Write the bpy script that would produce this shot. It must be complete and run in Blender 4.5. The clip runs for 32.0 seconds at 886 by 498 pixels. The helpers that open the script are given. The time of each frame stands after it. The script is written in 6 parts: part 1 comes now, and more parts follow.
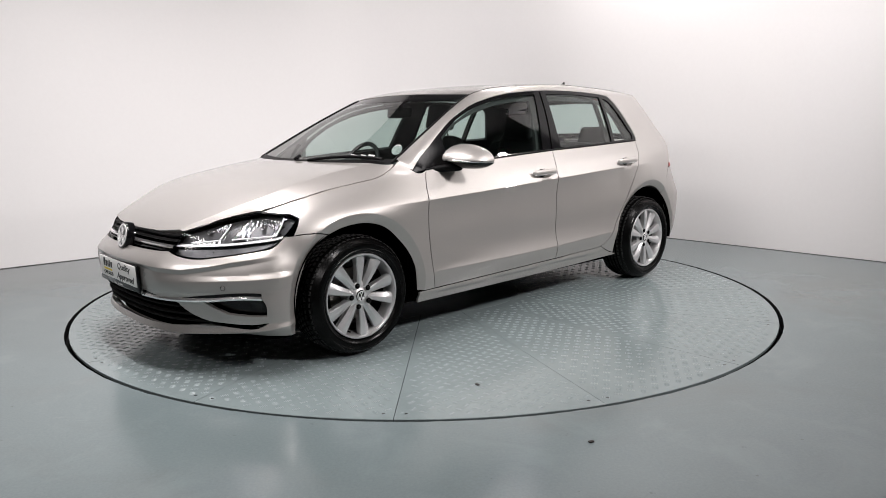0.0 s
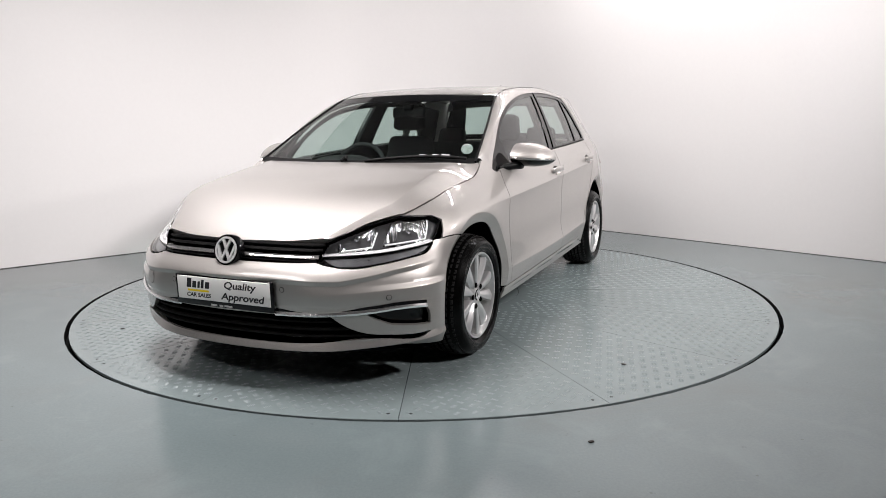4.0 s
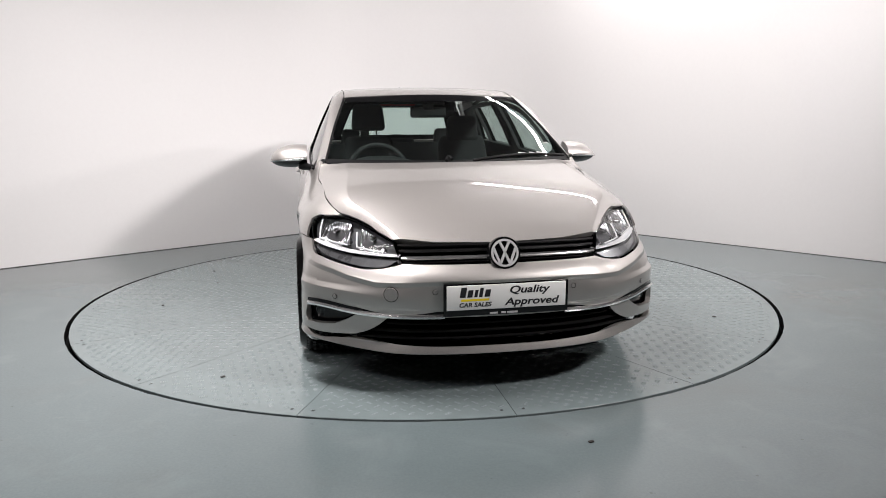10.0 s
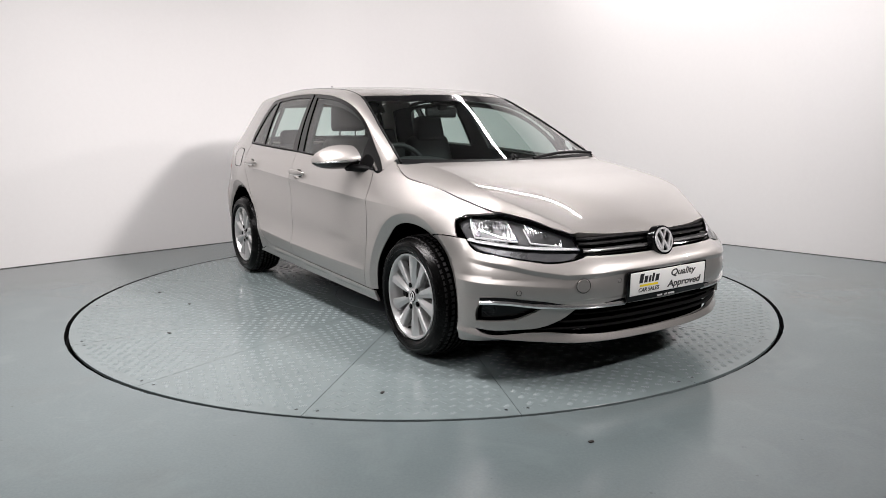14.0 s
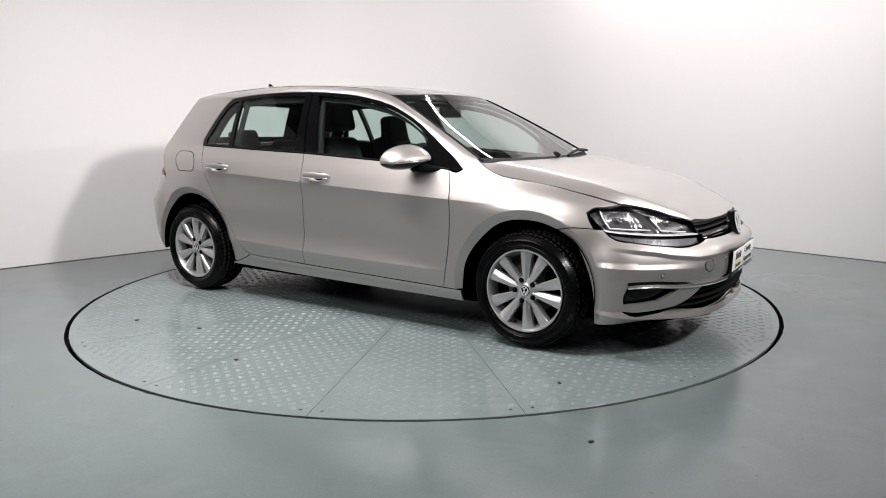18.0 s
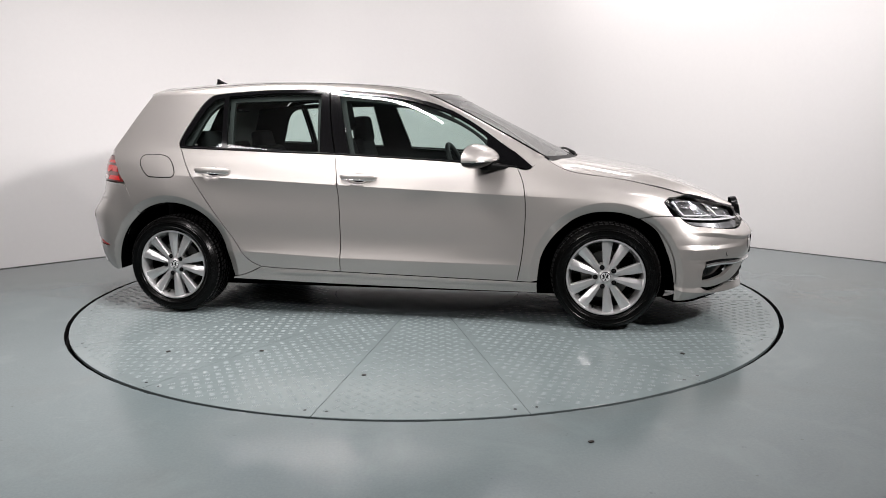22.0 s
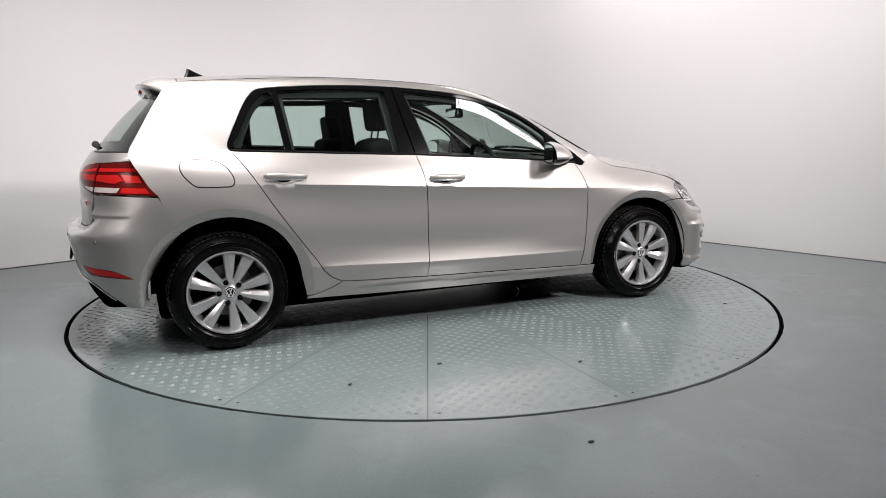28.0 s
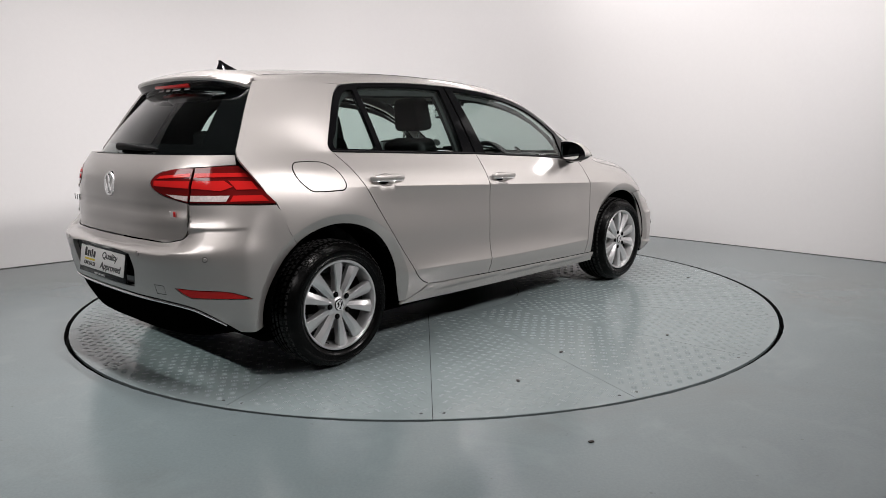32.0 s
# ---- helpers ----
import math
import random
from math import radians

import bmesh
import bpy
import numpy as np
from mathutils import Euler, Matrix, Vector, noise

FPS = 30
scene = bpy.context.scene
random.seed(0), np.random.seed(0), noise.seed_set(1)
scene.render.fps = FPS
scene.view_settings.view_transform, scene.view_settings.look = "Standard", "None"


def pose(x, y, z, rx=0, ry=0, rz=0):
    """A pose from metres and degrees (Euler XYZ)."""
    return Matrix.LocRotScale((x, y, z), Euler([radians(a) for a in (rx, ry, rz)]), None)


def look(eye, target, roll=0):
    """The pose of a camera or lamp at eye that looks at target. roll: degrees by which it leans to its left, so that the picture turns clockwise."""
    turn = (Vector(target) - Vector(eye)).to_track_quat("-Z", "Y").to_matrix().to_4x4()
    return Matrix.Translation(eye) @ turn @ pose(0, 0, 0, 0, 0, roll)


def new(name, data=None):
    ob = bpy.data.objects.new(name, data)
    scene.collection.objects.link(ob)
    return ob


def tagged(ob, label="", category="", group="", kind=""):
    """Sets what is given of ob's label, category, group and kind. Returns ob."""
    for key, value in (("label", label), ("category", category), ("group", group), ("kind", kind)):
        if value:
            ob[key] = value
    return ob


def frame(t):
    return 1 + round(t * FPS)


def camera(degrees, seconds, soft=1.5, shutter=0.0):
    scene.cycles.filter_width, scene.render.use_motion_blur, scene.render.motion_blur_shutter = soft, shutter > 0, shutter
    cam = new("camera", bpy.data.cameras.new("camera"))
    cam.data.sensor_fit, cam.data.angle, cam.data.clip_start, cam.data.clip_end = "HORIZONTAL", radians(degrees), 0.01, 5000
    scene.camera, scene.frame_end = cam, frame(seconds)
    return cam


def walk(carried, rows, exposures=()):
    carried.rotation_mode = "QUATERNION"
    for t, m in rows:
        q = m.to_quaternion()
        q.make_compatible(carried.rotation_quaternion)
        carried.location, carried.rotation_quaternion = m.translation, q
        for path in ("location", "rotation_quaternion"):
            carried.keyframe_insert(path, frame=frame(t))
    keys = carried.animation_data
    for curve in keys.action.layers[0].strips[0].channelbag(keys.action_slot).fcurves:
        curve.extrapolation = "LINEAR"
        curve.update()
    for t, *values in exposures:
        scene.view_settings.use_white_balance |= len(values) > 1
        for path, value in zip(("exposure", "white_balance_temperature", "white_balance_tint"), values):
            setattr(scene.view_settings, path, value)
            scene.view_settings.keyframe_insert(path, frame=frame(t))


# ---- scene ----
import itertools

FOV = 64.25
# the clip's camera darkens its picture a little towards the end
EXPOSURES = [(0.0, -0.11), (3.5, -0.05), (20.0, -0.05), (26.0, -0.16), (29.0, -0.24), (32.0, -0.24)]
SECONDS = 32.0
cam = camera(FOV, SECONDS, soft=0.5)
EYE = (0.0, -4.864, 1.126)
VIEW = look(EYE, (0.0228 + EYE[0], 0.9853 + EYE[1], -0.1690 + EYE[2]), -0.556)
walk(cam, [(0.0, VIEW), (SECONDS, VIEW)], exposures=EXPOSURES)

# turn of the turntable in degrees over time, and the car's place on it
TURN_RATE, TURN_START = 5.7487, -138.60
CAR_ON_TABLE = (-0.1224, 0.0084)


def turn_at(t):
    return TURN_START + TURN_RATE * t


# ---- world, lights, exposure
world = bpy.data.worlds.new("world")
scene.world = world
world.use_nodes = True
world.node_tree.nodes["Background"].inputs[0].default_value = (0.9, 0.95, 1.0, 1)
world.node_tree.nodes["Background"].inputs[1].default_value = 0.015

CEILING = 3.6


def area_light(name, eye, target, width, height, power, colour=(1, 1, 1), spread=180):
    data = bpy.data.lights.new(name, "AREA")
    data.shape, data.size, data.size_y, data.energy, data.color = "RECTANGLE", width, height, power, colour
    data.spread = radians(spread)
    ob = new(name, data)
    ob.matrix_world = look(eye, target)
    return ob


# ---- materials
def material(name, colour, rough=0.5, metal=0.0, **more):
    m = bpy.data.materials.new(name)
    m.use_nodes = True
    b = m.node_tree.nodes["Principled BSDF"]
    b.inputs["Base Color"].default_value = (*colour, 1)
    b.inputs["Roughness"].default_value = rough
    b.inputs["Metallic"].default_value = metal
    for key, value in more.items():
        b.inputs[key.replace("_", " ")].default_value = value
    return m


def node(m, kind, **values):
    n = m.node_tree.nodes.new(kind)
    for key, value in values.items():
        if key == "operation":
            n.operation = value
        elif key == "blend":
            n.data_type, n.blend_type = "RGBA", value
        else:
            n.inputs[key.replace("_", " ")].default_value = value
    return n


def link(m, a, out, b, into):
    m.node_tree.links.new(a.outputs[out], b.inputs[into])


def ramp(m, stops):
    n = m.node_tree.nodes.new("ShaderNodeValToRGB")
    e = n.color_ramp.elements
    while len(e) < len(stops):
        e.new(0.5)
    for k, (at, c) in zip(e, stops):
        k.position, k.color = at, (c if len(c) == 4 else (*c, 1)) if isinstance(c, tuple) else (c, c, c, 1)
    return n


def vary(m, colour, amount, scales, rough=None, bump=0.0, kind="Object", bump_distance=0.002):
    """Two scales of stain and grain over a base colour, with rough and bump to suit."""
    b = m.node_tree.nodes["Principled BSDF"]
    c = m.node_tree.nodes.new("ShaderNodeTexCoord")
    big = node(m, "ShaderNodeTexNoise", Scale=scales[0], Detail=6.0, Roughness=0.6)
    small = node(m, "ShaderNodeTexNoise", Scale=scales[1], Detail=4.0, Roughness=0.65)
    for n in (big, small):
        link(m, c, kind, n, "Vector")
    mix = node(m, "ShaderNodeMath", operation="ADD")
    half = node(m, "ShaderNodeMath", operation="MULTIPLY")
    half.inputs[1].default_value = 0.5
    link(m, big, 0, mix, 0)
    link(m, small, 0, mix, 1)
    link(m, mix, 0, half, 0)
    lo = tuple(x * (1 - amount) for x in colour)
    hi = tuple(min(1, x * (1 + amount)) for x in colour)
    r = ramp(m, [(0.36, lo), (0.64, hi)])
    link(m, half, 0, r, 0)
    link(m, r, 0, b, "Base Color")
    if rough:
        rr = ramp(m, [(0.35, rough[0]), (0.65, rough[1])])
        link(m, half, 0, rr, 0)
        link(m, rr, 0, b, "Roughness")
    if bump:
        n = node(m, "ShaderNodeBump", Strength=bump, Distance=bump_distance)
        link(m, small, 0, n, "Height")
        link(m, n, 0, b, "Normal")
    return m


FLOOR = vary(material("floor_paint", (0.145, 0.178, 0.182), 0.3, Specular_IOR_Level=0.4), (0.132, 0.163, 0.168), 0.09, (0.9, 90.0), (0.13, 0.22), 0.30, bump_distance=0.0006)


def scuff(m):
    """Fine scratches, pale rubbed patches and dark spots over a floor paint."""
    b = m.node_tree.nodes["Principled BSDF"]
    src = b.inputs["Base Color"].links[0].from_socket
    c = m.node_tree.nodes.new("ShaderNodeTexCoord")
    last = src
    for turn, tone, cut in ((35, (0.26, 0.29, 0.29, 1), 0.70), (-20, (0.075, 0.09, 0.09, 1), 0.71)):
        mp = m.node_tree.nodes.new("ShaderNodeMapping")
        mp.inputs["Rotation"].default_value = (0, 0, radians(turn))
        mp.inputs["Scale"].default_value = (1.6, 34.0, 1.0)
        link(m, c, "Object", mp, "Vector")
        n = node(m, "ShaderNodeTexNoise", Scale=1.0, Detail=3.0, Roughness=0.55, Distortion=0.4)
        link(m, mp, 0, n, "Vector")
        r = ramp(m, [(cut, 0.0), (cut + 0.08, 0.42)])
        link(m, n, 0, r, 0)
        x = node(m, "ShaderNodeMix", blend="MIX")
        x.inputs[7].default_value = tone
        m.node_tree.links.new(r.outputs[0], x.inputs[0])
        m.node_tree.links.new(last, x.inputs[6])
        last = x.outputs[2]
    for scale, tone, cut in ((0.55, (0.118, 0.128, 0.122, 1), 0.48), (2.3, (0.165, 0.200, 0.205, 1), 0.52)):
        n = node(m, "ShaderNodeTexNoise", Scale=scale, Detail=7.0, Roughness=0.68, Distortion=0.6)
        link(m, c, "Object", n, "Vector")
        r = ramp(m, [(cut, 0.0), (cut + 0.2, 0.6)])
        link(m, n, 0, r, 0)
        x = node(m, "ShaderNodeMix", blend="MIX")
        x.inputs[7].default_value = tone
        m.node_tree.links.new(r.outputs[0], x.inputs[0])
        m.node_tree.links.new(last, x.inputs[6])
        last = x.outputs[2]
    spots = node(m, "ShaderNodeTexNoise", Scale=21.0, Detail=3.0)
    link(m, c, "Object", spots, "Vector")
    r = ramp(m, [(0.725, 0.0), (0.76, 0.4)])
    link(m, spots, 0, r, 0)
    x = node(m, "ShaderNodeMix", blend="MIX")
    x.inputs[7].default_value = (0.06, 0.065, 0.06, 1)
    m.node_tree.links.new(r.outputs[0], x.inputs[0])
    m.node_tree.links.new(last, x.inputs[6])
    m.node_tree.links.new(x.outputs[2], b.inputs["Base Color"])


scuff(FLOOR)
# plate and tread paint raised to make up for weak light over the turntable
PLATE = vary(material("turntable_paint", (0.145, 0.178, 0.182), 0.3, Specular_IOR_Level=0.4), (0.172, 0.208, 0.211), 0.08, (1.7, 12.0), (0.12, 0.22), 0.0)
TREAD = vary(material("worn_tread_paint", (0.155, 0.190, 0.194), 0.36, Specular_IOR_Level=0.4), (0.176, 0.213, 0.216), 0.08, (1.7, 12.0), (0.32, 0.42), 0.0)
WALL = vary(material("white_wall_paint", (0.72, 0.71, 0.705), 0.75), (0.72, 0.71, 0.705), 0.012, (0.5, 30.0), None, 0.05)
# greys of unseen hall surfaces, chosen for their bounce and the car's reflections
HALLWALL = vary(material("unseen_wall_grey", (0.42, 0.42, 0.415), 0.8), (0.42, 0.42, 0.415), 0.05, (0.5, 20.0))
DARKWALL = vary(material("unseen_wall_dark", (0.10, 0.10, 0.10), 0.8), (0.10, 0.10, 0.10), 0.05, (0.5, 20.0))
GROOVE = material("groove_black", (0.004, 0.004, 0.004), 0.8, Specular_IOR_Level=0.1)
JOINT = vary(material("dirty_joint", (0.06, 0.06, 0.055), 0.8), (0.06, 0.06, 0.055), 0.6, (2.0, 25.0))
PAINT = material("silver_paint", (0.452, 0.434, 0.408), 0.44, 0.74, Coat_Weight=1.0, Coat_Roughness=0.03, Coat_IOR=1.5)
flake = node(PAINT, "ShaderNodeTexNoise", Scale=2600.0, Detail=1.0)
flakec = PAINT.node_tree.nodes.new("ShaderNodeTexCoord")
link(PAINT, flakec, "Object", flake, "Vector")
flaker = ramp(PAINT, [(0.35, (0.345, 0.328, 0.312)), (0.65, (0.485, 0.463, 0.441))])
link(PAINT, flake, 0, flaker, 0)
link(PAINT, flaker, 0, PAINT.node_tree.nodes["Principled BSDF"], "Base Color")
GLOSSBLACK = material("gloss_black", (0.003, 0.003, 0.0034), 0.08, 0, Specular_IOR_Level=0.35)
TRIM = vary(material("black_plastic", (0.004, 0.004, 0.0042), 0.45, Specular_IOR_Level=0.12), (0.004, 0.004, 0.0042), 0.2, (3.0, 200.0), (0.4, 0.55), 0.1)
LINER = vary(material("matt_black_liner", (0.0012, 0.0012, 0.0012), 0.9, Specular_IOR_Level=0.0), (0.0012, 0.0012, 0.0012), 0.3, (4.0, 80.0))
RUBBER = vary(material("tyre_rubber", (0.002, 0.002, 0.002), 0.25, Specular_IOR_Level=0.12), (0.0018, 0.0018, 0.0018), 0.25, (6.0, 120.0), (0.2, 0.3), 0.06)
DUSTY = vary(material("dusty_tread_rubber", (0.014, 0.014, 0.014), 0.6, Specular_IOR_Level=0.3), (0.014, 0.014, 0.014), 0.4, (14.0, 150.0))
ALLOY = vary(material("silver_alloy", (0.62, 0.62, 0.62), 0.32, 0.75), (0.62, 0.62, 0.62), 0.05, (12.0, 300.0), (0.28, 0.38))
# darkened copy of the alloy; shade behind the spokes is put into the colour
ALLOYSHADE = material("alloy_barrel_shade", (0.09, 0.09, 0.09), 0.42, 0.7)
STEEL = vary(material("brake_steel", (0.20, 0.19, 0.18), 0.4, 0.9), (0.20, 0.19, 0.18), 0.2, (20.0, 200.0))
CHROME = material("chrome", (0.90, 0.90, 0.90), 0.16, 0.92)
SATIN = material("satin_chrome", (0.72, 0.71, 0.70), 0.22, 1.0)
LAMPDARK = material("lamp_housing", (0.07, 0.07, 0.072), 0.35, 0.4)
EMBLEM = material("bright_emblem", (0.92, 0.92, 0.92), 0.16, 0.5)
LAMPGREY = vary(material("lamp_grey_strip", (0.14, 0.14, 0.144), 0.3, 0.5), (0.14, 0.14, 0.144), 0.25, (9.0, 30.0), (0.25, 0.35))
LAMPWHITE = material("white_lamp_blade", (0.80, 0.80, 0.80), 0.3)
REFLECTOR = material("lamp_reflector", (0.42, 0.42, 0.43), 0.2, 1.0)
RED = material("red_lens", (0.46, 0.014, 0.013), 0.10, 0, Specular_IOR_Level=0.10, Coat_Weight=0.35, Coat_Roughness=0.10)
REDDARK = material("dark_red_lens", (0.10, 0.006, 0.006), 0.08, 0, Specular_IOR_Level=0.2, Coat_Weight=0.35, Coat_Roughness=0.10)
CLEARLENS = vary(material("clear_lamp_strip", (0.62, 0.55, 0.53), 0.15, 0.2), (0.62, 0.55, 0.53), 0.25, (30.0, 90.0))
FABRIC = vary(material("dark_seat_fabric", (0.03, 0.03, 0.031), 0.9, Specular_IOR_Level=0.2), (0.03, 0.03, 0.031), 0.25, (8.0, 260.0), None, 0.3)
DASH = vary(material("dashboard_plastic", (0.018, 0.018, 0.019), 0.6, Specular_IOR_Level=0.25), (0.018, 0.018, 0.019), 0.2, (6.0, 220.0), (0.5, 0.7), 0.2)
HEADLINER = vary(material("grey_headliner", (0.42, 0.42, 0.40), 0.9), (0.42, 0.42, 0.40), 0.06, (5.0, 120.0))
PLATEWHITE = material("sign_white", (0.78, 0.78, 0.76), 0.35)
PILLAR = vary(material("grey_pillar_trim", (0.014, 0.014, 0.014), 0.7), (0.014, 0.014, 0.014), 0.1, (6.0, 150.0))
INK = material("ink_black", (0.012, 0.012, 0.014), 0.5)
YELLOW = material("sign_yellow", (0.80, 0.62, 0.02), 0.4)
GREYINK = material("grey_ink", (0.45, 0.45, 0.45), 0.5)
STICKER = vary(material("sticker_white", (0.32, 0.32, 0.315), 0.5), (0.32, 0.32, 0.315), 0.5, (40.0, 160.0))
REDINK = material("badge_red", (0.45, 0.02, 0.02), 0.3)
DEBRIS = material("dry_leaf_bit", (0.016, 0.013, 0.011), 0.8)


def glass_material(name, tint, gloss=0.06, bend=4.2):
    m = bpy.data.materials.new(name)
    m.use_nodes = True
    nt = m.node_tree
    nt.nodes.clear()
    out = nt.nodes.new("ShaderNodeOutputMaterial")
    mix = nt.nodes.new("ShaderNodeMixShader")
    clear = nt.nodes.new("ShaderNodeBsdfTransparent")
    clear.inputs[0].default_value = (*tint, 1)
    shine = nt.nodes.new("ShaderNodeBsdfGlossy")
    shine.inputs["Roughness"].default_value = 0.0
    facing = nt.nodes.new("ShaderNodeLayerWeight")
    facing.inputs["Blend"].default_value = 0.5
    power = nt.nodes.new("ShaderNodeMath")
    power.operation, power.inputs[1].default_value = "POWER", bend
    level = nt.nodes.new("ShaderNodeMath")
    level.operation, level.inputs[1].default_value, level.inputs[2].default_value = "MULTIPLY_ADD", 1 - gloss, gloss
    nt.links.new(facing.outputs["Facing"], power.inputs[0])
    nt.links.new(power.outputs[0], level.inputs[0])
    nt.links.new(level.outputs[0], mix.inputs[0])
    nt.links.new(clear.outputs[0], mix.inputs[1])
    nt.links.new(shine.outputs[0], mix.inputs[2])
    nt.links.new(mix.outputs[0], out.inputs[0])
    return m


GLASS = glass_material("green_tinted_glass", (0.74, 0.84, 0.81), 0.085)
LENS = glass_material("clear_lamp_lens", (0.93, 0.94, 0.95), 0.04, 5.0)
MIRROR = material("mirror_glass", (0.75, 0.78, 0.78), 0.02, 1.0)


# ---- mesh helpers
def mesh_of(name, verts, faces, mat, normals=None, smooth=True):
    me = bpy.data.meshes.new(name)
    me.from_pydata([tuple(map(float, v)) for v in verts], [], [tuple(map(int, f)) for f in faces])
    me.materials.append(mat)
    if smooth:
        me.polygons.foreach_set("use_smooth", np.ones(len(me.polygons), bool))
    if normals is not None:
        me.normals_split_custom_set_from_vertices([tuple(map(float, n)) for n in normals])
    me.update()
    return me


def part(name, data, parent, label="", m=None):
    """Link a mesh as one part under a thing or under a part."""
    if isinstance(data, tuple):
        bm, mat = data
        me = bpy.data.meshes.new(name)
        bm.to_mesh(me)
        bm.free()
        me.materials.append(mat)
        data = me
    ob = new(name, data)
    ob.parent = parent
    if m is not None:
        ob.matrix_basis = m
    return tagged(ob, label)


def thing(name, label, category, group="", kind="", m=None):
    ob = tagged(new(name), label, category, group, kind)
    ob.empty_display_size = 0.1
    if m is not None:
        ob.matrix_basis = m
    return ob


def sharpen(me, degrees=35):
    me.polygons.foreach_set("use_smooth", np.ones(len(me.polygons), bool))
    me.set_sharp_from_angle(angle=radians(degrees))
    return me


def box(name, size, mat, bevel=0.005, segments=2, m=None, shape=None):
    """A bevelled block centred on the origin; shape moves its corners first."""
    bm = bmesh.new()
    bmesh.ops.create_cube(bm, size=1)
    for v in bm.verts:
        v.co = Vector((v.co.x * size[0], v.co.y * size[1], v.co.z * size[2]))
        if shape:
            v.co = Vector(shape(v.co))
    if bevel:
        bmesh.ops.bevel(bm, geom=bm.edges[:], offset=bevel, segments=segments, profile=0.5, affect="EDGES", clamp_overlap=True)
    if m is not None:
        bm.transform(m)
    me = bpy.data.meshes.new(name)
    bm.to_mesh(me)
    bm.free()
    me.materials.append(mat)
    return sharpen(me, 50)


def lathe(name, profile, mat, n=48, axis="y", angle=30):
    """Turn a profile of (radius, along) about an axis."""
    verts, faces = [], []
    k = len(profile)
    for i in range(n):
        a = 2 * math.pi * i / n
        for r, h in profile:
            p = (r * math.cos(a), h, r * math.sin(a)) if axis == "y" else (r * math.cos(a), r * math.sin(a), h)
            verts.append(p)
    for i in range(n):
        j = (i + 1) % n
        for q in range(k - 1):
            f = (i * k + q, i * k + q + 1, j * k + q + 1, j * k + q)
            faces.append(f if axis == "y" else f[::-1])
    me = mesh_of(name, verts, faces, mat)
    bm = bmesh.new()
    bm.from_mesh(me)
    bmesh.ops.remove_doubles(bm, verts=bm.verts[:], dist=1e-5)
    bmesh.ops.recalc_face_normals(bm, faces=bm.faces[:])
    bm.to_mesh(me)
    bm.free()
    return sharpen(me, angle)


def loft(name, rows, mat, closed=False, angle=40, caps=False, flip=False):
    """Skin rows of points, each of the same count."""
    rows = [list(r) for r in rows]
    n, k = len(rows), len(rows[0])
    verts = [p for r in rows for p in r]
    faces = []
    for i in range(n - 1):
        for j in range(k if closed else k - 1):
            a, b = i * k + j, i * k + (j + 1) % k
            f = (a, b, b + k, a + k)
            faces.append(f[::-1] if flip else f)
    if caps:
        faces.append(tuple(range(k))[::-1] if not flip else tuple(range(k)))
        last = tuple(range((n - 1) * k, n * k))
        faces.append(last if not flip else last[::-1])
    me = mesh_of(name, verts, faces, mat)
    if caps:
        bm = bmesh.new()
        bm.from_mesh(me)
        bmesh.ops.recalc_face_normals(bm, faces=bm.faces[:])
        bm.to_mesh(me)
        bm.free()
    return sharpen(me, angle)


def tube(name, pts, radius, mat, n=10, closed=False):
    """A round bar along points."""
    pts = [Vector(p) for p in pts]
    rows = []
    up = Vector((0, 0, 1))
    for i, p in enumerate(pts):
        a, b = pts[max(i - 1, 0)], pts[min(i + 1, len(pts) - 1)]
        if closed:
            a, b = pts[i - 1], pts[(i + 1) % len(pts)]
        d = (b - a).normalized()
        u = d.cross(up)
        if u.length < 1e-3:
            u = d.cross(Vector((1, 0, 0)))
        u.normalize()
        w = d.cross(u)
        r = float(radius[i] if isinstance(radius, (list, tuple)) else radius)
        rows.append([p + r * (math.cos(2 * math.pi * k / n) * u + math.sin(2 * math.pi * k / n) * w) for k in range(n)])
    if closed:
        rows.append(rows[0])
    return loft(name, rows, mat, closed=True, caps=not closed, angle=60)


def curve(pts, step=0.02, scale=(1, 1)):
    """A smooth line through points of the plane, at even steps."""
    p = np.asarray(pts, float)
    s = np.asarray(scale, float)
    d = np.concatenate([[0], np.cumsum(np.hypot(*((p[1:] - p[:-1]) * s).T))])
    n = max(2, int(round(d[-1] / step)) + 1)
    if len(p) == 2:
        q = np.linspace(0, 1, n)[:, None]
        return p[0] * (1 - q) + p[1] * q
    return hermite(d, p, np.linspace(0, d[-1], n))


def outline(*runs, step=0.02, scale=(1, 1)):
    """A closed outline of smooth runs that meet in corners."""
    out = []
    for r in runs:
        c = curve(r, step, scale)
        out.extend(c[:-1])
    return np.array(out)


def inside(poly, pts):
    x, y = pts[:, 0], pts[:, 1]
    r = np.zeros(len(pts), bool)
    a = poly
    b = np.roll(poly, -1, 0)
    for (x0, y0), (x1, y1) in zip(a, b):
        if y0 == y1:
            continue
        hit = (y0 > y) != (y1 > y)
        r ^= hit & (x < (x1 - x0) * (y - y0) / (y1 - y0) + x0)
    return r


def shrink(poly, by):
    """Move a closed outline inwards by a few millimetres."""
    a = poly
    t = np.roll(a, -1, 0) - np.roll(a, 1, 0)
    t /= np.maximum(np.linalg.norm(t, axis=1, keepdims=True), 1e-9)
    area = 0.5 * np.sum(a[:, 0] * np.roll(a[:, 1], -1) - np.roll(a[:, 0], -1) * a[:, 1])
    n = np.stack([-t[:, 1], t[:, 0]], 1) * (1 if area > 0 else -1)
    return a + n * by


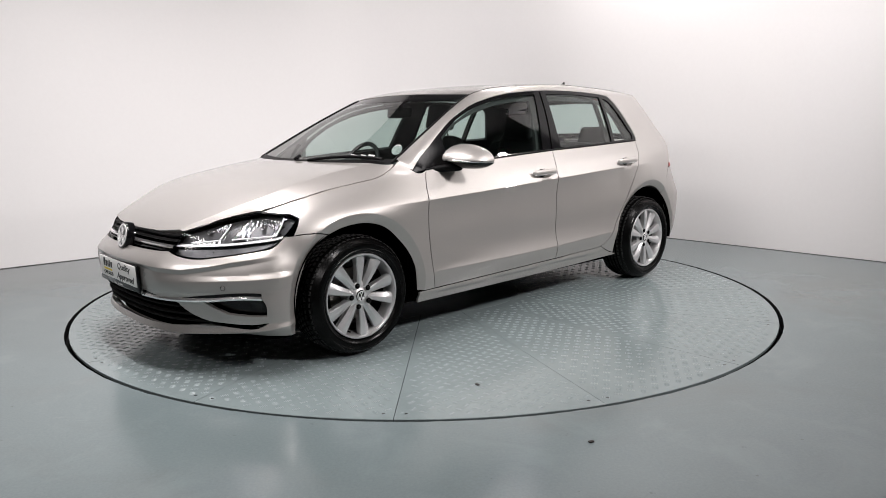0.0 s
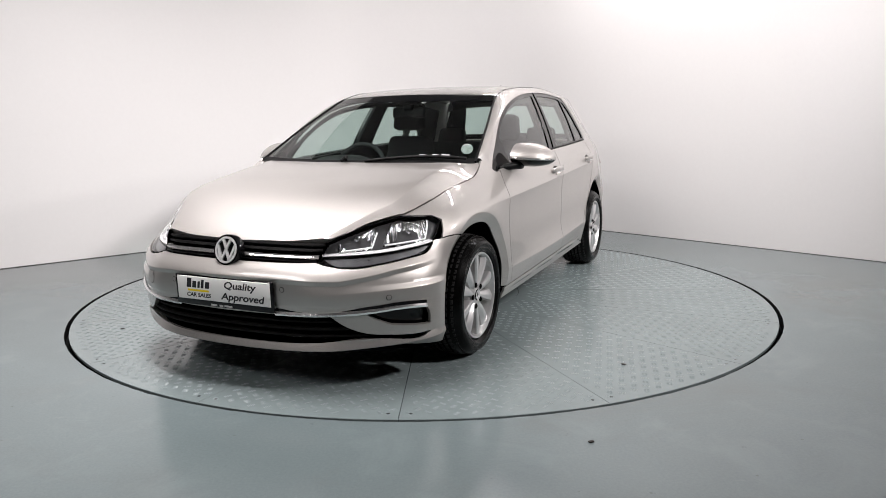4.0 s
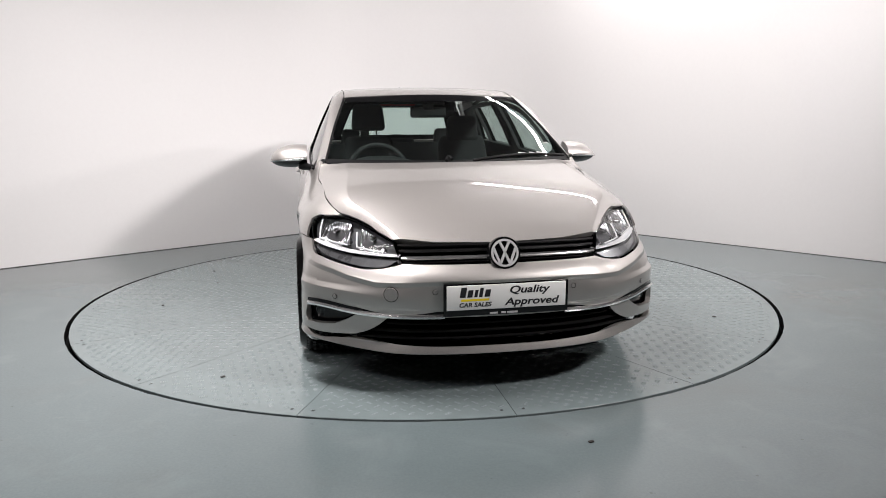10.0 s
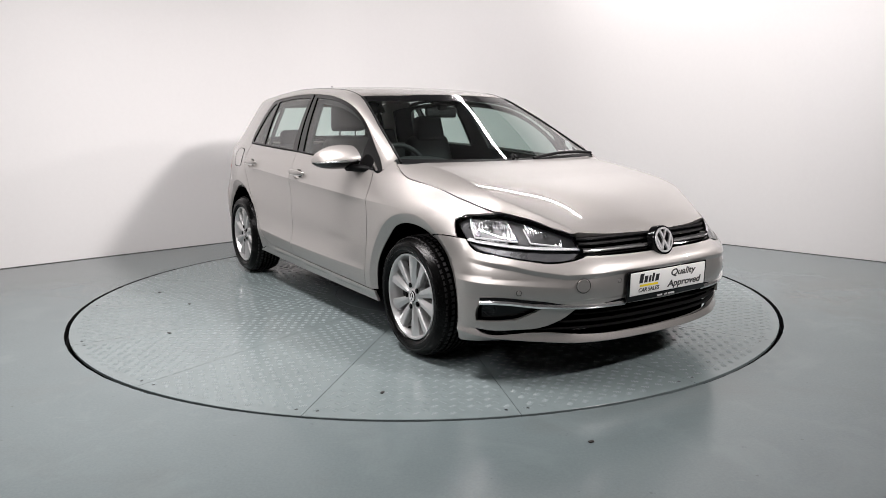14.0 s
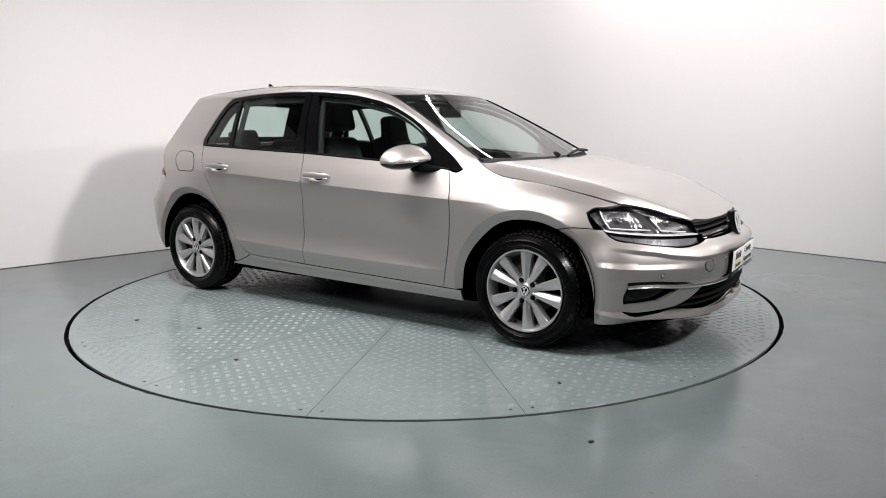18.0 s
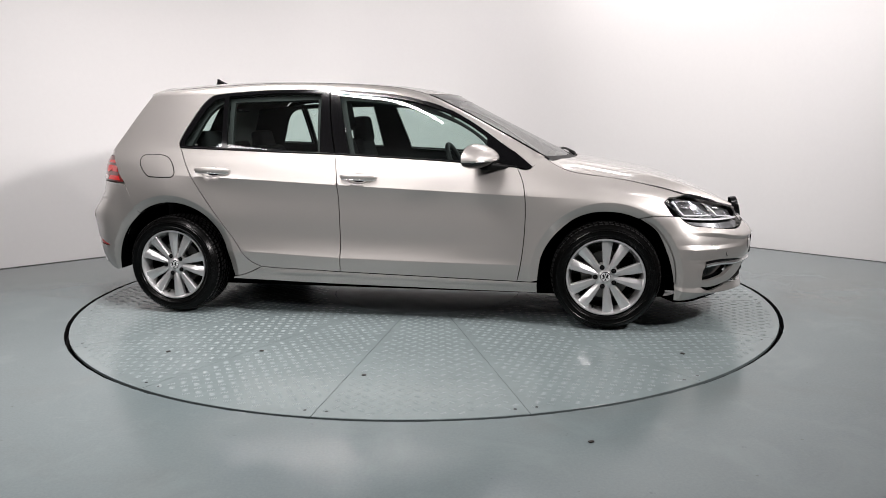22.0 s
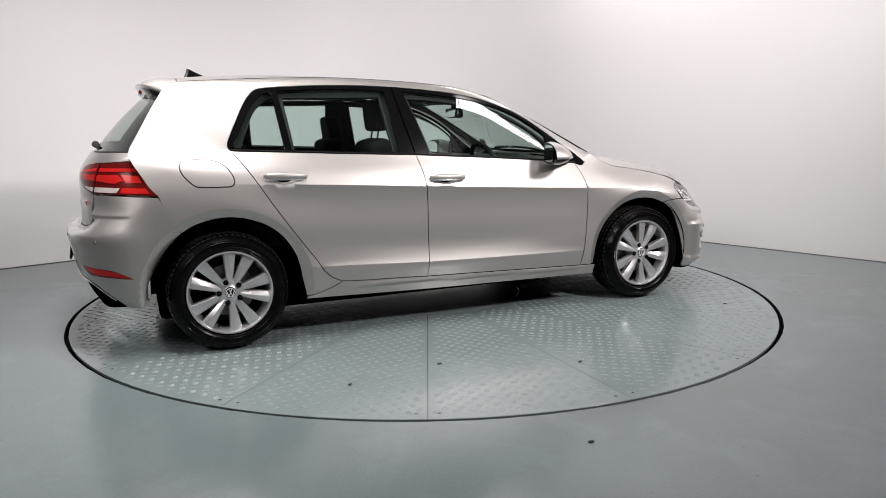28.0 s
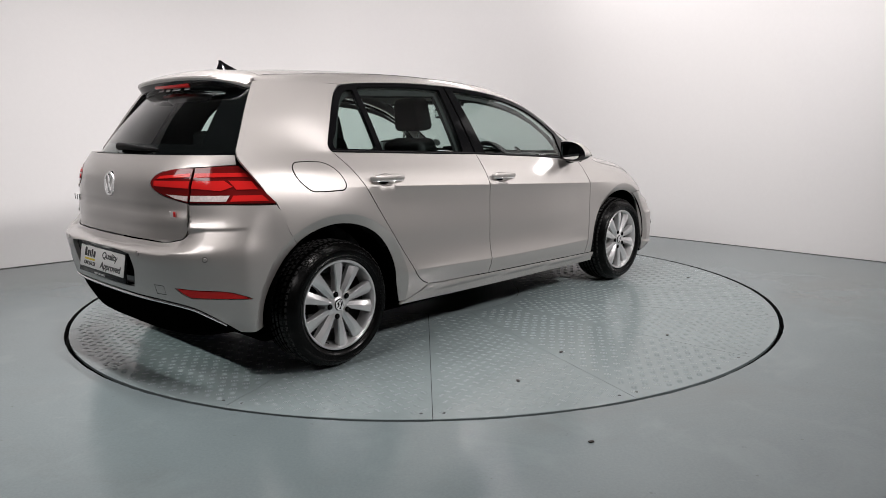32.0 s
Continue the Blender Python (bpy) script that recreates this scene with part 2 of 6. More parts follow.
def panel(name, parent, skin, runs, mat, label="", scale=(1, 1), gap=0.0024, thick=0.012, cell=0.03, holes=(),
          lift=0.0, sign=1, lines=(), warp=None):
    """A sheet that follows a skin within an outline, with its edges turned in. Gives back the object."""
    s = np.asarray(scale, float)
    poly = (np.asarray(runs, float) if isinstance(runs, np.ndarray) else outline(*runs, step=min(cell, 0.022), scale=scale)) * s
    poly = shrink(poly, gap)
    hole = [shrink(np.asarray(h, float) * s, -gap) for h in holes]
    lo, hi = poly.min(0), poly.max(0)
    gx = np.arange(lo[0] + cell / 2, hi[0], cell)
    gy = np.arange(lo[1] + cell / 2, hi[1], cell)
    g = np.stack(np.meshgrid(gx, gy), -1)
    g[1::2, :, 0] += cell / 2
    g = g.reshape(-1, 2)
    for ln in lines:                 # keep points on a crease
        q = np.asarray(ln, float) * s
        near = np.array([np.min(np.hypot(*(q - p).T)) < cell * 0.55 for p in g])
        g = np.concatenate([g[~near], q])
    g = g[inside(poly, g)]
    for h in hole:
        g = g[~inside(h, g)]
    edge = np.concatenate([poly] + hole)
    keep = np.array([np.min(np.hypot(*(edge - p).T)) > cell * 0.42 for p in g]) if len(g) else np.zeros(0, bool)
    g = g[keep] if len(g) else g
    pts = np.concatenate([edge, g]) if len(g) else edge
    edges, rings, k = [], [], 0
    for r in [poly] + hole:
        n = len(r)
        edges += [(k + i, k + (i + 1) % n) for i in range(n)]
        rings.append((k, n))
        k += n
    from mathutils.geometry import delaunay_2d_cdt
    v2, _, tris, _, _, _ = delaunay_2d_cdt([Vector(p) for p in pts], edges, [], 0, 1e-6)
    v2 = np.array([tuple(p) for p in v2])
    tris = [t for t in tris if len(t) == 3]
    cen = np.array([v2[list(t)].mean(0) for t in tris])
    ok = inside(poly, cen)
    for h in hole:
        ok &= ~inside(h, cen)
    tris = [t for t, o in zip(tris, ok) if o]

    def place(p):
        q = skin(p[:, 0] / s[0], p[:, 1] / s[1])
        return q * np.array([1, sign, 1])

    e = 0.0012
    P = place(v2)
    da, db = place(v2 + [e, 0]) - place(v2 - [e, 0]), place(v2 + [0, e]) - place(v2 - [0, e])
    N = np.cross(da, db)
    N /= np.maximum(np.linalg.norm(N, axis=1, keepdims=True), 1e-12)
    out = P - np.array([0.0, 0.0, 0.55])
    out[:, 0] *= 0.35
    if np.sum(N * out) < 0:
        N = -N
    P = P + N * lift
    if warp is not None:
        h = warp(v2 / s, P)
        P = P + N * h[:, None]
        ha = warp((v2 + [e, 0]) / s, place(v2 + [e, 0])) - warp((v2 - [e, 0]) / s, place(v2 - [e, 0]))
        hb = warp((v2 + [0, e]) / s, place(v2 + [0, e])) - warp((v2 - [0, e]) / s, place(v2 - [0, e]))
        n2 = np.cross(da + N * ha[:, None], db + N * hb[:, None])
        n2 /= np.maximum(np.linalg.norm(n2, axis=1, keepdims=True), 1e-12)
        N = np.where(np.sum(n2 * N, axis=1, keepdims=True) < 0, -n2, n2)
    T = np.array(tris)
    fn = np.cross(P[T[:, 1]] - P[T[:, 0]], P[T[:, 2]] - P[T[:, 0]])
    if np.sum(fn * N[T[:, 0]]) < 0:
        tris = [t[::-1] for t in tris]
    verts, norms, faces = list(P), list(N), list(tris)
    if thick:
        used = {}
        count = {}
        for t in tris:
            for a, b in ((t[0], t[1]), (t[1], t[2]), (t[2], t[0])):
                count[(a, b)] = 1
        for (a, b) in list(count):
            if (b, a) in count:
                continue
            ids = []
            side_n = np.cross(P[b] - P[a], N[a])
            side_n /= max(np.linalg.norm(side_n), 1e-9)
            for q in (a, b):
                key = q
                if key not in used:
                    used[key] = len(verts)
                    verts.extend([P[q], P[q] - N[q] * thick])
                    norms.extend([side_n, side_n])
                ids.append(used[key])
            faces.append((ids[1], ids[0], ids[0] + 1, ids[1] + 1))
    me = mesh_of(name, verts, faces, mat, norms)
    return part(name, me, parent, label)


# ---- smooth surfaces of the car body: x forward, y to the side (half car), z up
def hermite(xs, ys, q):
    """A smooth curve through (xs, ys) at q; ys may hold vectors."""
    xs, ys, q = np.asarray(xs, float), np.asarray(ys, float), np.asarray(q, float)
    h = np.diff(xs)
    d = np.diff(ys, axis=0) / h.reshape(-1, *[1] * (ys.ndim - 1))
    hh = h.reshape(-1, *[1] * (ys.ndim - 1))
    m = np.empty_like(ys)
    m[1:-1] = (d[:-1] * hh[1:] + d[1:] * hh[:-1]) / (hh[1:] + hh[:-1])
    m[0], m[-1] = 1.5 * d[0] - 0.5 * m[1], 1.5 * d[-1] - 0.5 * m[-2]
    i = np.clip(np.searchsorted(xs, q) - 1, 0, len(h) - 1)
    t = (q - xs[i]) / h[i]
    e = (...,) + (None,) * (ys.ndim - 1)
    t, w = t[e], h[i][e]
    return (ys[i] * (1 + 2 * t) * (1 - t) ** 2 + m[i] * w * t * (1 - t) ** 2
            + ys[i + 1] * t * t * (3 - 2 * t) + m[i + 1] * w * t * t * (t - 1))


# the side: feature lines along the car, as height and half width
SX = [-1.95, -1.62, -1.31, -0.75, -0.22, 0.40, 0.87, 1.31, 1.62, 1.90]
SIDE = {
    "sill_low": ([.19, .195, .195, .195, .19, .185, .185, .185, .185, .185], [.70, .795, .825, .822, .822, .822, .822, .826, .836, .76]),
    "sill": ([.33, .325, .325, .32, .295, .278, .263, .26, .26, .26], [.74, .822, .850, .855, .852, .850, .845, .846, .846, .78]),
    "lower": ([.44, .43, .42, .40, .378, .366, .36, .36, .36, .36], [.75, .830, .860, .872, .874, .872, .860, .856, .848, .775]),
    "scoop": ([.52, .51, .50, .475, .455, .445, .445, .45, .44, .43], [.756, .832, .865, .861, .857, .856, .857, .857, .845, .762]),
    "mid": ([.62, .62, .61, .60, .58, .56, .55, .55, .53, .50], [.76, .832, .868, .860, .856, .854, .853, .854, .834, .74]),
    "char": ([.890, .875, .860, .834, .805, .772, .748, .728, .70, .65], [.735, .806, .850, .864, .866, .862, .854, .840, .790, .62]),
    "upper": ([.955, .945, .93, .905, .882, .850, .822, .790, .745, .68], [.705, .782, .822, .832, .834, .829, .815, .790, .748, .55]),
    "belt": ([1.04, 1.035, 1.022, 1.000, .976, .945, .900, .845, .79, .72], [.65, .722, .752, .775, .784, .782, .768, .724, .680, .50]),
    "glass": ([1.20, 1.20, 1.20, 1.20, 1.195, 1.175, 1.12, 1.05, .95, .88], [.56, .628, .672, .698, .702, .698, .650, .56, .50, .3]),
    "rail": ([1.37, 1.37, 1.375, 1.38, 1.38, 1.36, 1.30, 1.20, 1.1, 1.0], [.475, .530, .573, .592, .594, .588, .50, .38, .2, .1]),
}
LEVELS = list(SIDE)
CREASE = LEVELS.index("char")


def side(x, z):
    """Half width of the car's side at x, z."""
    x, z = np.broadcast_arrays(np.asarray(x, float), np.asarray(z, float))
    shape = x.shape
    x, z = x.ravel(), z.ravel()
    Z = np.stack([hermite(SX, SIDE[k][0], x) for k in LEVELS])
    Y = np.stack([hermite(SX, SIDE[k][1], x) for k in LEVELS])
    n = len(LEVELS)
    b, g, r = LEVELS.index("belt"), LEVELS.index("glass"), LEVELS.index("rail")
    even = np.clip((x + 1.45) / 0.2, 0, 1) * np.clip((1.0 - x) / 0.15, 0, 1)      # the glazing is one even bow
    q = (Z[g] - Z[b]) / (Z[r] - Z[b])
    Y[g] = Y[g] * (1 - even) + even * (Y[b] + (Y[r] - Y[b]) * (.75 * q + .25 * q * q))
    d = np.diff(Y, axis=0) / np.diff(Z, axis=0)
    h = np.diff(Z, axis=0)
    m = np.empty_like(Y)
    m[1:-1] = (d[:-1] * h[1:] + d[1:] * h[:-1]) / (h[1:] + h[:-1])
    m[0], m[-1] = d[0], d[-1]
    lo, hi = m.copy(), m.copy()      # slopes below and above each line
    fade = np.clip((1.30 - x) / 0.6, 0, 1) * np.clip((x + 1.32) / 0.4, 0, 1)
    c = CREASE
    fold = np.clip((0.95 - x) / 0.25, 0, 1) * np.clip((x + 1.0) / 0.25, 0, 1)
    k = LEVELS.index("lower")
    lo[k] = m[k] * (1 - fold) + fold * 0.10
    hi[k] = m[k] * (1 - fold) + fold * (-0.30)
    lo[c] = m[c] * (1 - fade) + fade * 0.20
    hi[c] = m[c] * (1 - fade) + fade * (-0.42)
    bow = (Y[r] - Y[b]) / (Z[r] - Z[b])
    hi[b] = m[b] * (1 - even) + even * .75 * bow
    hi[g] = lo[g] = m[g] * (1 - even) + even * bow * (.75 + .5 * q)
    lo[r] = m[r] * (1 - even) + even * bow * 1.25
    i = np.zeros(len(z), int)
    for k in range(1, n - 1):
        i = np.where(z > Z[k], k, i)
    a = np.arange(len(z))
    w = h[i, a]
    t = (z - Z[i, a]) / w
    tc = np.clip(t, 0, 1)
    y = (Y[i, a] * (1 + 2 * tc) * (1 - tc) ** 2 + hi[i, a] * w * tc * (1 - tc) ** 2
         + Y[i + 1, a] * tc * tc * (3 - 2 * tc) + lo[i + 1, a] * w * tc * tc * (tc - 1))
    y = y + (t - tc) * w * np.where(t > 1, lo[i + 1, a], hi[i, a])
    return y.reshape(shape)


# the front end: plan curves from the nose to the wings, level by level
FU = [0, 1, 2, 3, 4, 5, 6]
FZ = [.14, .245, .34, .45, .525, .60, .66, .72]
NOSE = [
    [(2.065, 0), (2.050, .27), (1.99, .48), (1.86, .682), (1.760, .798)],
    [(2.145, 0), (2.130, .28), (2.07, .49), (1.93, .705), (1.800, .824)],
    [(2.172, 0), (2.155, .28), (2.10, .48), (1.96, .695), (1.815, .824)],
    [(2.185, 0), (2.168, .29), (2.13, .474), (1.975, .680), (1.815, .814)],
    [(2.178, 0), (2.160, .29), (2.11, .46), (1.960, .665), (1.800, .798)],
    [(2.115, 0), (2.100, .28), (2.065, .43), (1.930, .625), (1.770, .760)],
    [(2.085, 0), (2.072, .28), (2.04, .43), (1.890, .600), (1.740, .725)],
    [(2.030, 0), (2.015, .27), (1.97, .41), (1.830, .570), (1.700, .690)],
]


def nose(u, z):
    """The front end at u (0 nose, 6 wing) and height z."""
    u, z = np.broadcast_arrays(np.asarray(u, float), np.asarray(z, float))
    shape = u.shape
    u, z = u.ravel(), z.ravel()
    cols = []
    for j in range(5):
        cols.append(hermite(FZ, [row[j] for row in NOSE], z))
    for x in (1.64, 1.48):
        cols.append(np.stack([np.full(len(z), x), side(np.full(len(z), x), z)], -1))
    net = np.stack(cols)            # 7, n, 2
    # mirror for a level start at the nose
    ext = np.concatenate([net[1:2] * [1, -1], net])
    us = np.array([-1.0] + FU)
    out = np.empty((len(u), 2))
    h = np.diff(us)
    d = np.diff(ext, axis=0)
    m = np.empty_like(ext)
    m[1:-1] = (d[:-1] + d[1:]) / 2
    m[0], m[-1] = d[0], d[-1]
    i = np.clip(np.searchsorted(us, u) - 1, 0, len(h) - 1)
    t = (u - us[i])[:, None]
    a = np.arange(len(u))
    out = (ext[i, a] * (1 + 2 * t) * (1 - t) ** 2 + m[i, a] * t * (1 - t) ** 2
           + ext[i + 1, a] * t * t * (3 - 2 * t) + m[i + 1, a] * t * t * (t - 1))
    return np.concatenate([out, z[:, None]], -1).reshape(*shape, 3)


RZ = [.19, .30, .42, .52, .62, .68, .74, .82, .92, 1.03, 1.10]
TAIL = [
    [(-1.94, 0), (-1.93, .30), (-1.89, .52), (-1.82, .66), (-1.72, .755)],
    [(-2.00, 0), (-1.99, .32), (-1.95, .54), (-1.88, .69), (-1.77, .790)],
    [(-2.040, 0), (-2.030, .33), (-1.99, .55), (-1.91, .70), (-1.79, .805)],
    [(-2.060, 0), (-2.050, .33), (-2.01, .55), (-1.92, .705), (-1.79, .812)],
    [(-2.070, 0), (-2.060, .33), (-2.015, .55), (-1.925, .705), (-1.79, .810)],
    [(-2.036, 0), (-2.025, .33), (-1.982, .545), (-1.90, .692), (-1.778, .797)],
    [(-1.995, 0), (-1.985, .33), (-1.945, .54), (-1.87, .675), (-1.76, .785)],
    [(-1.993, 0), (-1.983, .33), (-1.940, .53), (-1.860, .66), (-1.75, .760)],
    [(-1.985, 0), (-1.975, .32), (-1.930, .51), (-1.84, .64), (-1.73, .725)],
    [(-1.915, 0), (-1.905, .31), (-1.870, .49), (-1.81, .60), (-1.72, .680)],
    [(-1.86, 0), (-1.85, .30), (-1.82, .47), (-1.765, .575), (-1.69, .645)],
]


def tail(u, z):
    """The rear end at u (0 middle, 6 quarter panel) and height z."""
    u, z = np.broadcast_arrays(np.asarray(u, float), np.asarray(z, float))
    shape = u.shape
    u, z = u.ravel(), z.ravel()
    cols = [hermite(RZ, [row[j] for row in TAIL], z) for j in range(5)]
    for x in (-1.64, -1.50):
        cols.append(np.stack([np.full(len(z), x), side(np.full(len(z), x), z)], -1))
    net = np.stack(cols)
    ext = np.concatenate([net[1:2] * [1, -1], net])
    us = np.array([-1.0] + FU)
    d = np.diff(ext, axis=0)
    m = np.empty_like(ext)
    m[1:-1] = (d[:-1] + d[1:]) / 2
    m[0], m[-1] = d[0], d[-1]
    i = np.clip(np.searchsorted(us, u) - 1, 0, len(us) - 2)
    t = (u - us[i])[:, None]
    a = np.arange(len(u))
    out = (ext[i, a] * (1 + 2 * t) * (1 - t) ** 2 + m[i, a] * t * (1 - t) ** 2
           + ext[i + 1, a] * t * t * (3 - 2 * t) + m[i + 1, a] * t * t * (t - 1))
    return np.concatenate([out, z[:, None]], -1).reshape(*shape, 3)


# roof and bonnet: heights over the plan
RAIL_X = [-1.60, -1.477, -1.30, -1.0, -.70, -.33, -.10, .10, .27, .45, .62, .80, .975, 1.05]
RAIL_Y = [.495, .508, .522, .533, .540, .545, .548, .550, .557, .592, .630, .664, .697, .712]
RAIL_Z = [1.352, 1.374, 1.386, 1.400, 1.408, 1.398, 1.384, 1.362, 1.319, 1.236, 1.148, 1.050, .951, .905]


def rail(x):
    """The roof's edge and, further on, the windscreen's."""
    x = np.asarray(x, float)
    return np.stack([x, hermite(RAIL_X, RAIL_Y, x), hermite(RAIL_X, RAIL_Z, x)], -1)


def roof(x, y):
    """Height of the roof skin."""
    c = hermite([-1.80, -1.48, -1.34, -.86, -.60, -.30, 0, .10, .27, .36, .46], [1.372, 1.418, 1.428, 1.440, 1.432, 1.417, 1.398, 1.386, 1.357, 1.336, 1.305], x)
    e = hermite(RAIL_X, RAIL_Z, np.clip(x, -1.6, .45))
    w = hermite(RAIL_X, RAIL_Y, np.clip(x, -1.6, .45))
    q = np.abs(y) / w
    return c - (c - e) * (.55 * q ** 2 + .45 * q ** 5)


BONNET_X = [.90, .966, 1.121, 1.332, 1.498, 1.657, 1.735, 1.80, 1.887, 2.04, 2.12]
BONNET_Y = [.714, .722, .742, .723, .716, .688, .655, .602, .540, .444, .42]
EDGE_X = [.90, .966, 1.007, 1.056, 1.121, 1.202, 1.332, 1.498, 1.673, 1.746, 1.90, 2.04, 2.12]
EDGE_Z = [.985, .955, .925, .899, .876, .862, .844, .812, .769, .745, .702, .657, .630]


def ridge(x):
    """Where the bonnet's crease runs, as a share of its half width."""
    return hermite([.9, 1.1, 1.5, 1.7, 1.9, 2.12], [.80, .80, .85, .90, .945, .955], x)


def bonnet(x, y):
    """Height of the bonnet skin."""
    c = hermite([.85, .97, 1.10, 1.25, 1.40, 1.60, 1.75, 1.90, 2.0, 2.07, 2.12], [.975, .963, .948, .926, .898, .857, .811, .747, .697, .652, .61], x)
    w = hermite(BONNET_X, BONNET_Y, x)
    e = np.minimum(hermite(EDGE_X, EDGE_Z, x), c - .004)
    q = np.abs(y) / w
    r = ridge(x)
    s = np.maximum((q - r) / (1 - r), 0)
    return c - (c - e) * (.16 * q ** 2 + .28 * q ** 6 + .56 * s ** 1.3)


# ---- the studio: two white walls that meet in a round corner, painted floor, turntable
DISC, GAP = 2.248, 2.270
WALL_L, WALL_R = Vector((0.64, 0.532)).normalized(), Vector((0.677, -0.736)).normalized()
CORNER = Vector((0.466, 4.34))


def wall_line():
    """The wall's foot from far left, round the corner, to far right."""
    r = 1.5
    a, b = CORNER - WALL_L * r, CORNER + WALL_R * r
    pts = [CORNER - WALL_L * 9.0, CORNER - WALL_L * 4.0, a]
    for i in range(1, 24):
        t = i / 24
        pts.append(a * (1 - t) ** 2 + CORNER * (2 * t * (1 - t)) + b * t * t)
    return pts + [b, CORNER + WALL_R * 4.0, CORNER + WALL_R * 5.5]


def build_room():
    foot = wall_line()
    out = []
    for i, p in enumerate(foot):
        a, b = foot[max(i - 1, 0)], foot[min(i + 1, len(foot) - 1)]
        d = (b - a).normalized()
        out.append(p + Vector((-d.y, d.x)) * 0.15)
    rows = []
    for q in (foot, out):
        rows.append((q, 0.0))
    verts, faces = [], []
    n = len(foot)
    for q, z in ((foot, -0.002), (foot, CEILING), (out, CEILING), (out, -0.002)):
        verts += [(p.x, p.y, z) for p in q]
    for k in range(4):
        for i in range(n - 1):
            a, b = k * n + i, ((k + 1) % 4) * n + i
            faces.append((a, a + 1, b + 1, b))
    faces.append((0, n, 2 * n, 3 * n))
    faces.append((n - 1, 4 * n - 1, 3 * n - 1, 2 * n - 1))
    bm = bmesh.new()
    vs = [bm.verts.new(v) for v in verts]
    for f in faces:
        bm.faces.new([vs[i] for i in f])
    bmesh.ops.recalc_face_normals(bm, faces=bm.faces[:])
    me = bpy.data.meshes.new("wall_back")
    bm.to_mesh(me)
    bm.free()
    me.materials.append(WALL)
    sharpen(me, 30)
    tagged(new("wall_back", me), "white painted studio wall with a rounded corner", "wall", kind="structure")

    # thin dark joint and dirt line where the wall meets the floor
    rows = []
    for i, p in enumerate(foot):
        a, b = foot[max(i - 1, 0)], foot[min(i + 1, len(foot) - 1)]
        d = (b - a).normalized()
        w = Vector((d.y, -d.x))
        h = 0.003 + 0.002 * noise.noise((i * 3.1, 0, 0))
        rows.append([(p.x + w.x * 0.010, p.y + w.y * 0.010, 0.0), (p.x + w.x * 0.009, p.y + w.y * 0.009, h), (p.x, p.y, h + 0.003)])
    tagged(new("trim", loft("trim", rows, JOINT, flip=True)), "dark sealant joint along the foot of the wall", "joint", kind="structure")

    # floor with a round pit for the turntable
    n = 640
    ring = []
    for i in range(n):
        a = 2 * math.pi * i / n
        r = GAP + 0.0025 * noise.noise((40 * math.cos(a), 40 * math.sin(a), 0)) + 0.003 * max(0.0, noise.noise((11 * math.cos(a), 11 * math.sin(a), 5)))
        ring.append((r * math.cos(a), r * math.sin(a)))
    far = 11.0
    verts = [(x, y, 0) for x, y in ring]
    verts += [(x * far / GAP, y * far / GAP, 0) for x, y in ring]
    verts += [(x, y, -0.07) for x, y in ring]
    verts += [(x * far / GAP, y * far / GAP, -0.2) for x, y in ring]
    faces = []
    for i in range(n):
        j = (i + 1) % n
        faces += [(i, i + n, j + n, j), (i, j, j + 2 * n, i + 2 * n), (i + n, i + 3 * n, j + 3 * n, j + n)]
    faces.append(tuple(range(2 * n, 3 * n)))
    me = mesh_of("floor", verts, faces, FLOOR, smooth=False)
    me.materials.append(GROOVE)
    for p in me.polygons:
        if p.center.z < -0.01 and p.center.xy.length < GAP + 0.01:
            p.material_index = 1
    tagged(new("floor", me), "glossy grey-green painted concrete floor with scuffs", "floor", kind="structure")

    # unseen plain walls and ceiling, added to close the hall behind the camera
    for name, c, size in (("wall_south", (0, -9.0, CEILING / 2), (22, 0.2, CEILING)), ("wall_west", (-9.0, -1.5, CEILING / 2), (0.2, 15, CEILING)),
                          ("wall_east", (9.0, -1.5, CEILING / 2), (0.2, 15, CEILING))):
        # the unseen east wall is darkened so the car's side reflects less light
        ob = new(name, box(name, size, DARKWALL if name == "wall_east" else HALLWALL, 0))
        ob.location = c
        tagged(ob, "unseen plain wall added to close the hall and set reflections", "wall", kind="structure")
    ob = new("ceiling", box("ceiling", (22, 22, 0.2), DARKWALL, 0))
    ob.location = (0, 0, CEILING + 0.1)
    tagged(ob, "unseen dark ceiling added to close the hall and set reflections", "ceiling", kind="structure")


def tread_sector():
    """Raised bars of one sector of chequer plate, five to a group, in alternate directions."""
    verts, faces = [], []
    pitch = 0.052
    half = radians(11.25)
    for iu, iv in itertools.product(range(-60, 61), range(-60, 61)):
        px, py = (iu + 0.5) * pitch * 0.7071, iv * pitch * 0.7071
        x, y = (px + py), (py - px)
        r, a = math.hypot(x, y), math.atan2(y, x)
        if not (0.70 < r < DISC - 0.05) or abs(a) > half - 0.028 / r:
            continue
        turn = radians(45) if (iu + iv) % 2 else radians(-45)
        c, s = math.cos(turn), math.sin(turn)
        for k in (-2, -1, 0, 1, 2):
            o = k * 0.0068
            L = 0.0155 if k == 0 else 0.0135
            w, h = 0.0024, 0.0010
            b = len(verts)
            for lx, ly, lz in ((-L, 0, 0), (0, -w - .0008, 0), (L, 0, 0), (0, w + .0008, 0), (-L * .55, 0, h), (L * .55, 0, h)):
                u, v = lx, ly + o
                verts.append((x + c * u - s * v, y + s * u + c * v, lz))
            faces += [(b, b + 1, b + 4), (b + 1, b + 5, b + 4), (b + 1, b + 2, b + 5), (b + 2, b + 3, b + 5), (b + 3, b + 4, b + 5), (b + 3, b, b + 4)]
    return mesh_of("tread", verts, faces, TREAD, smooth=False)


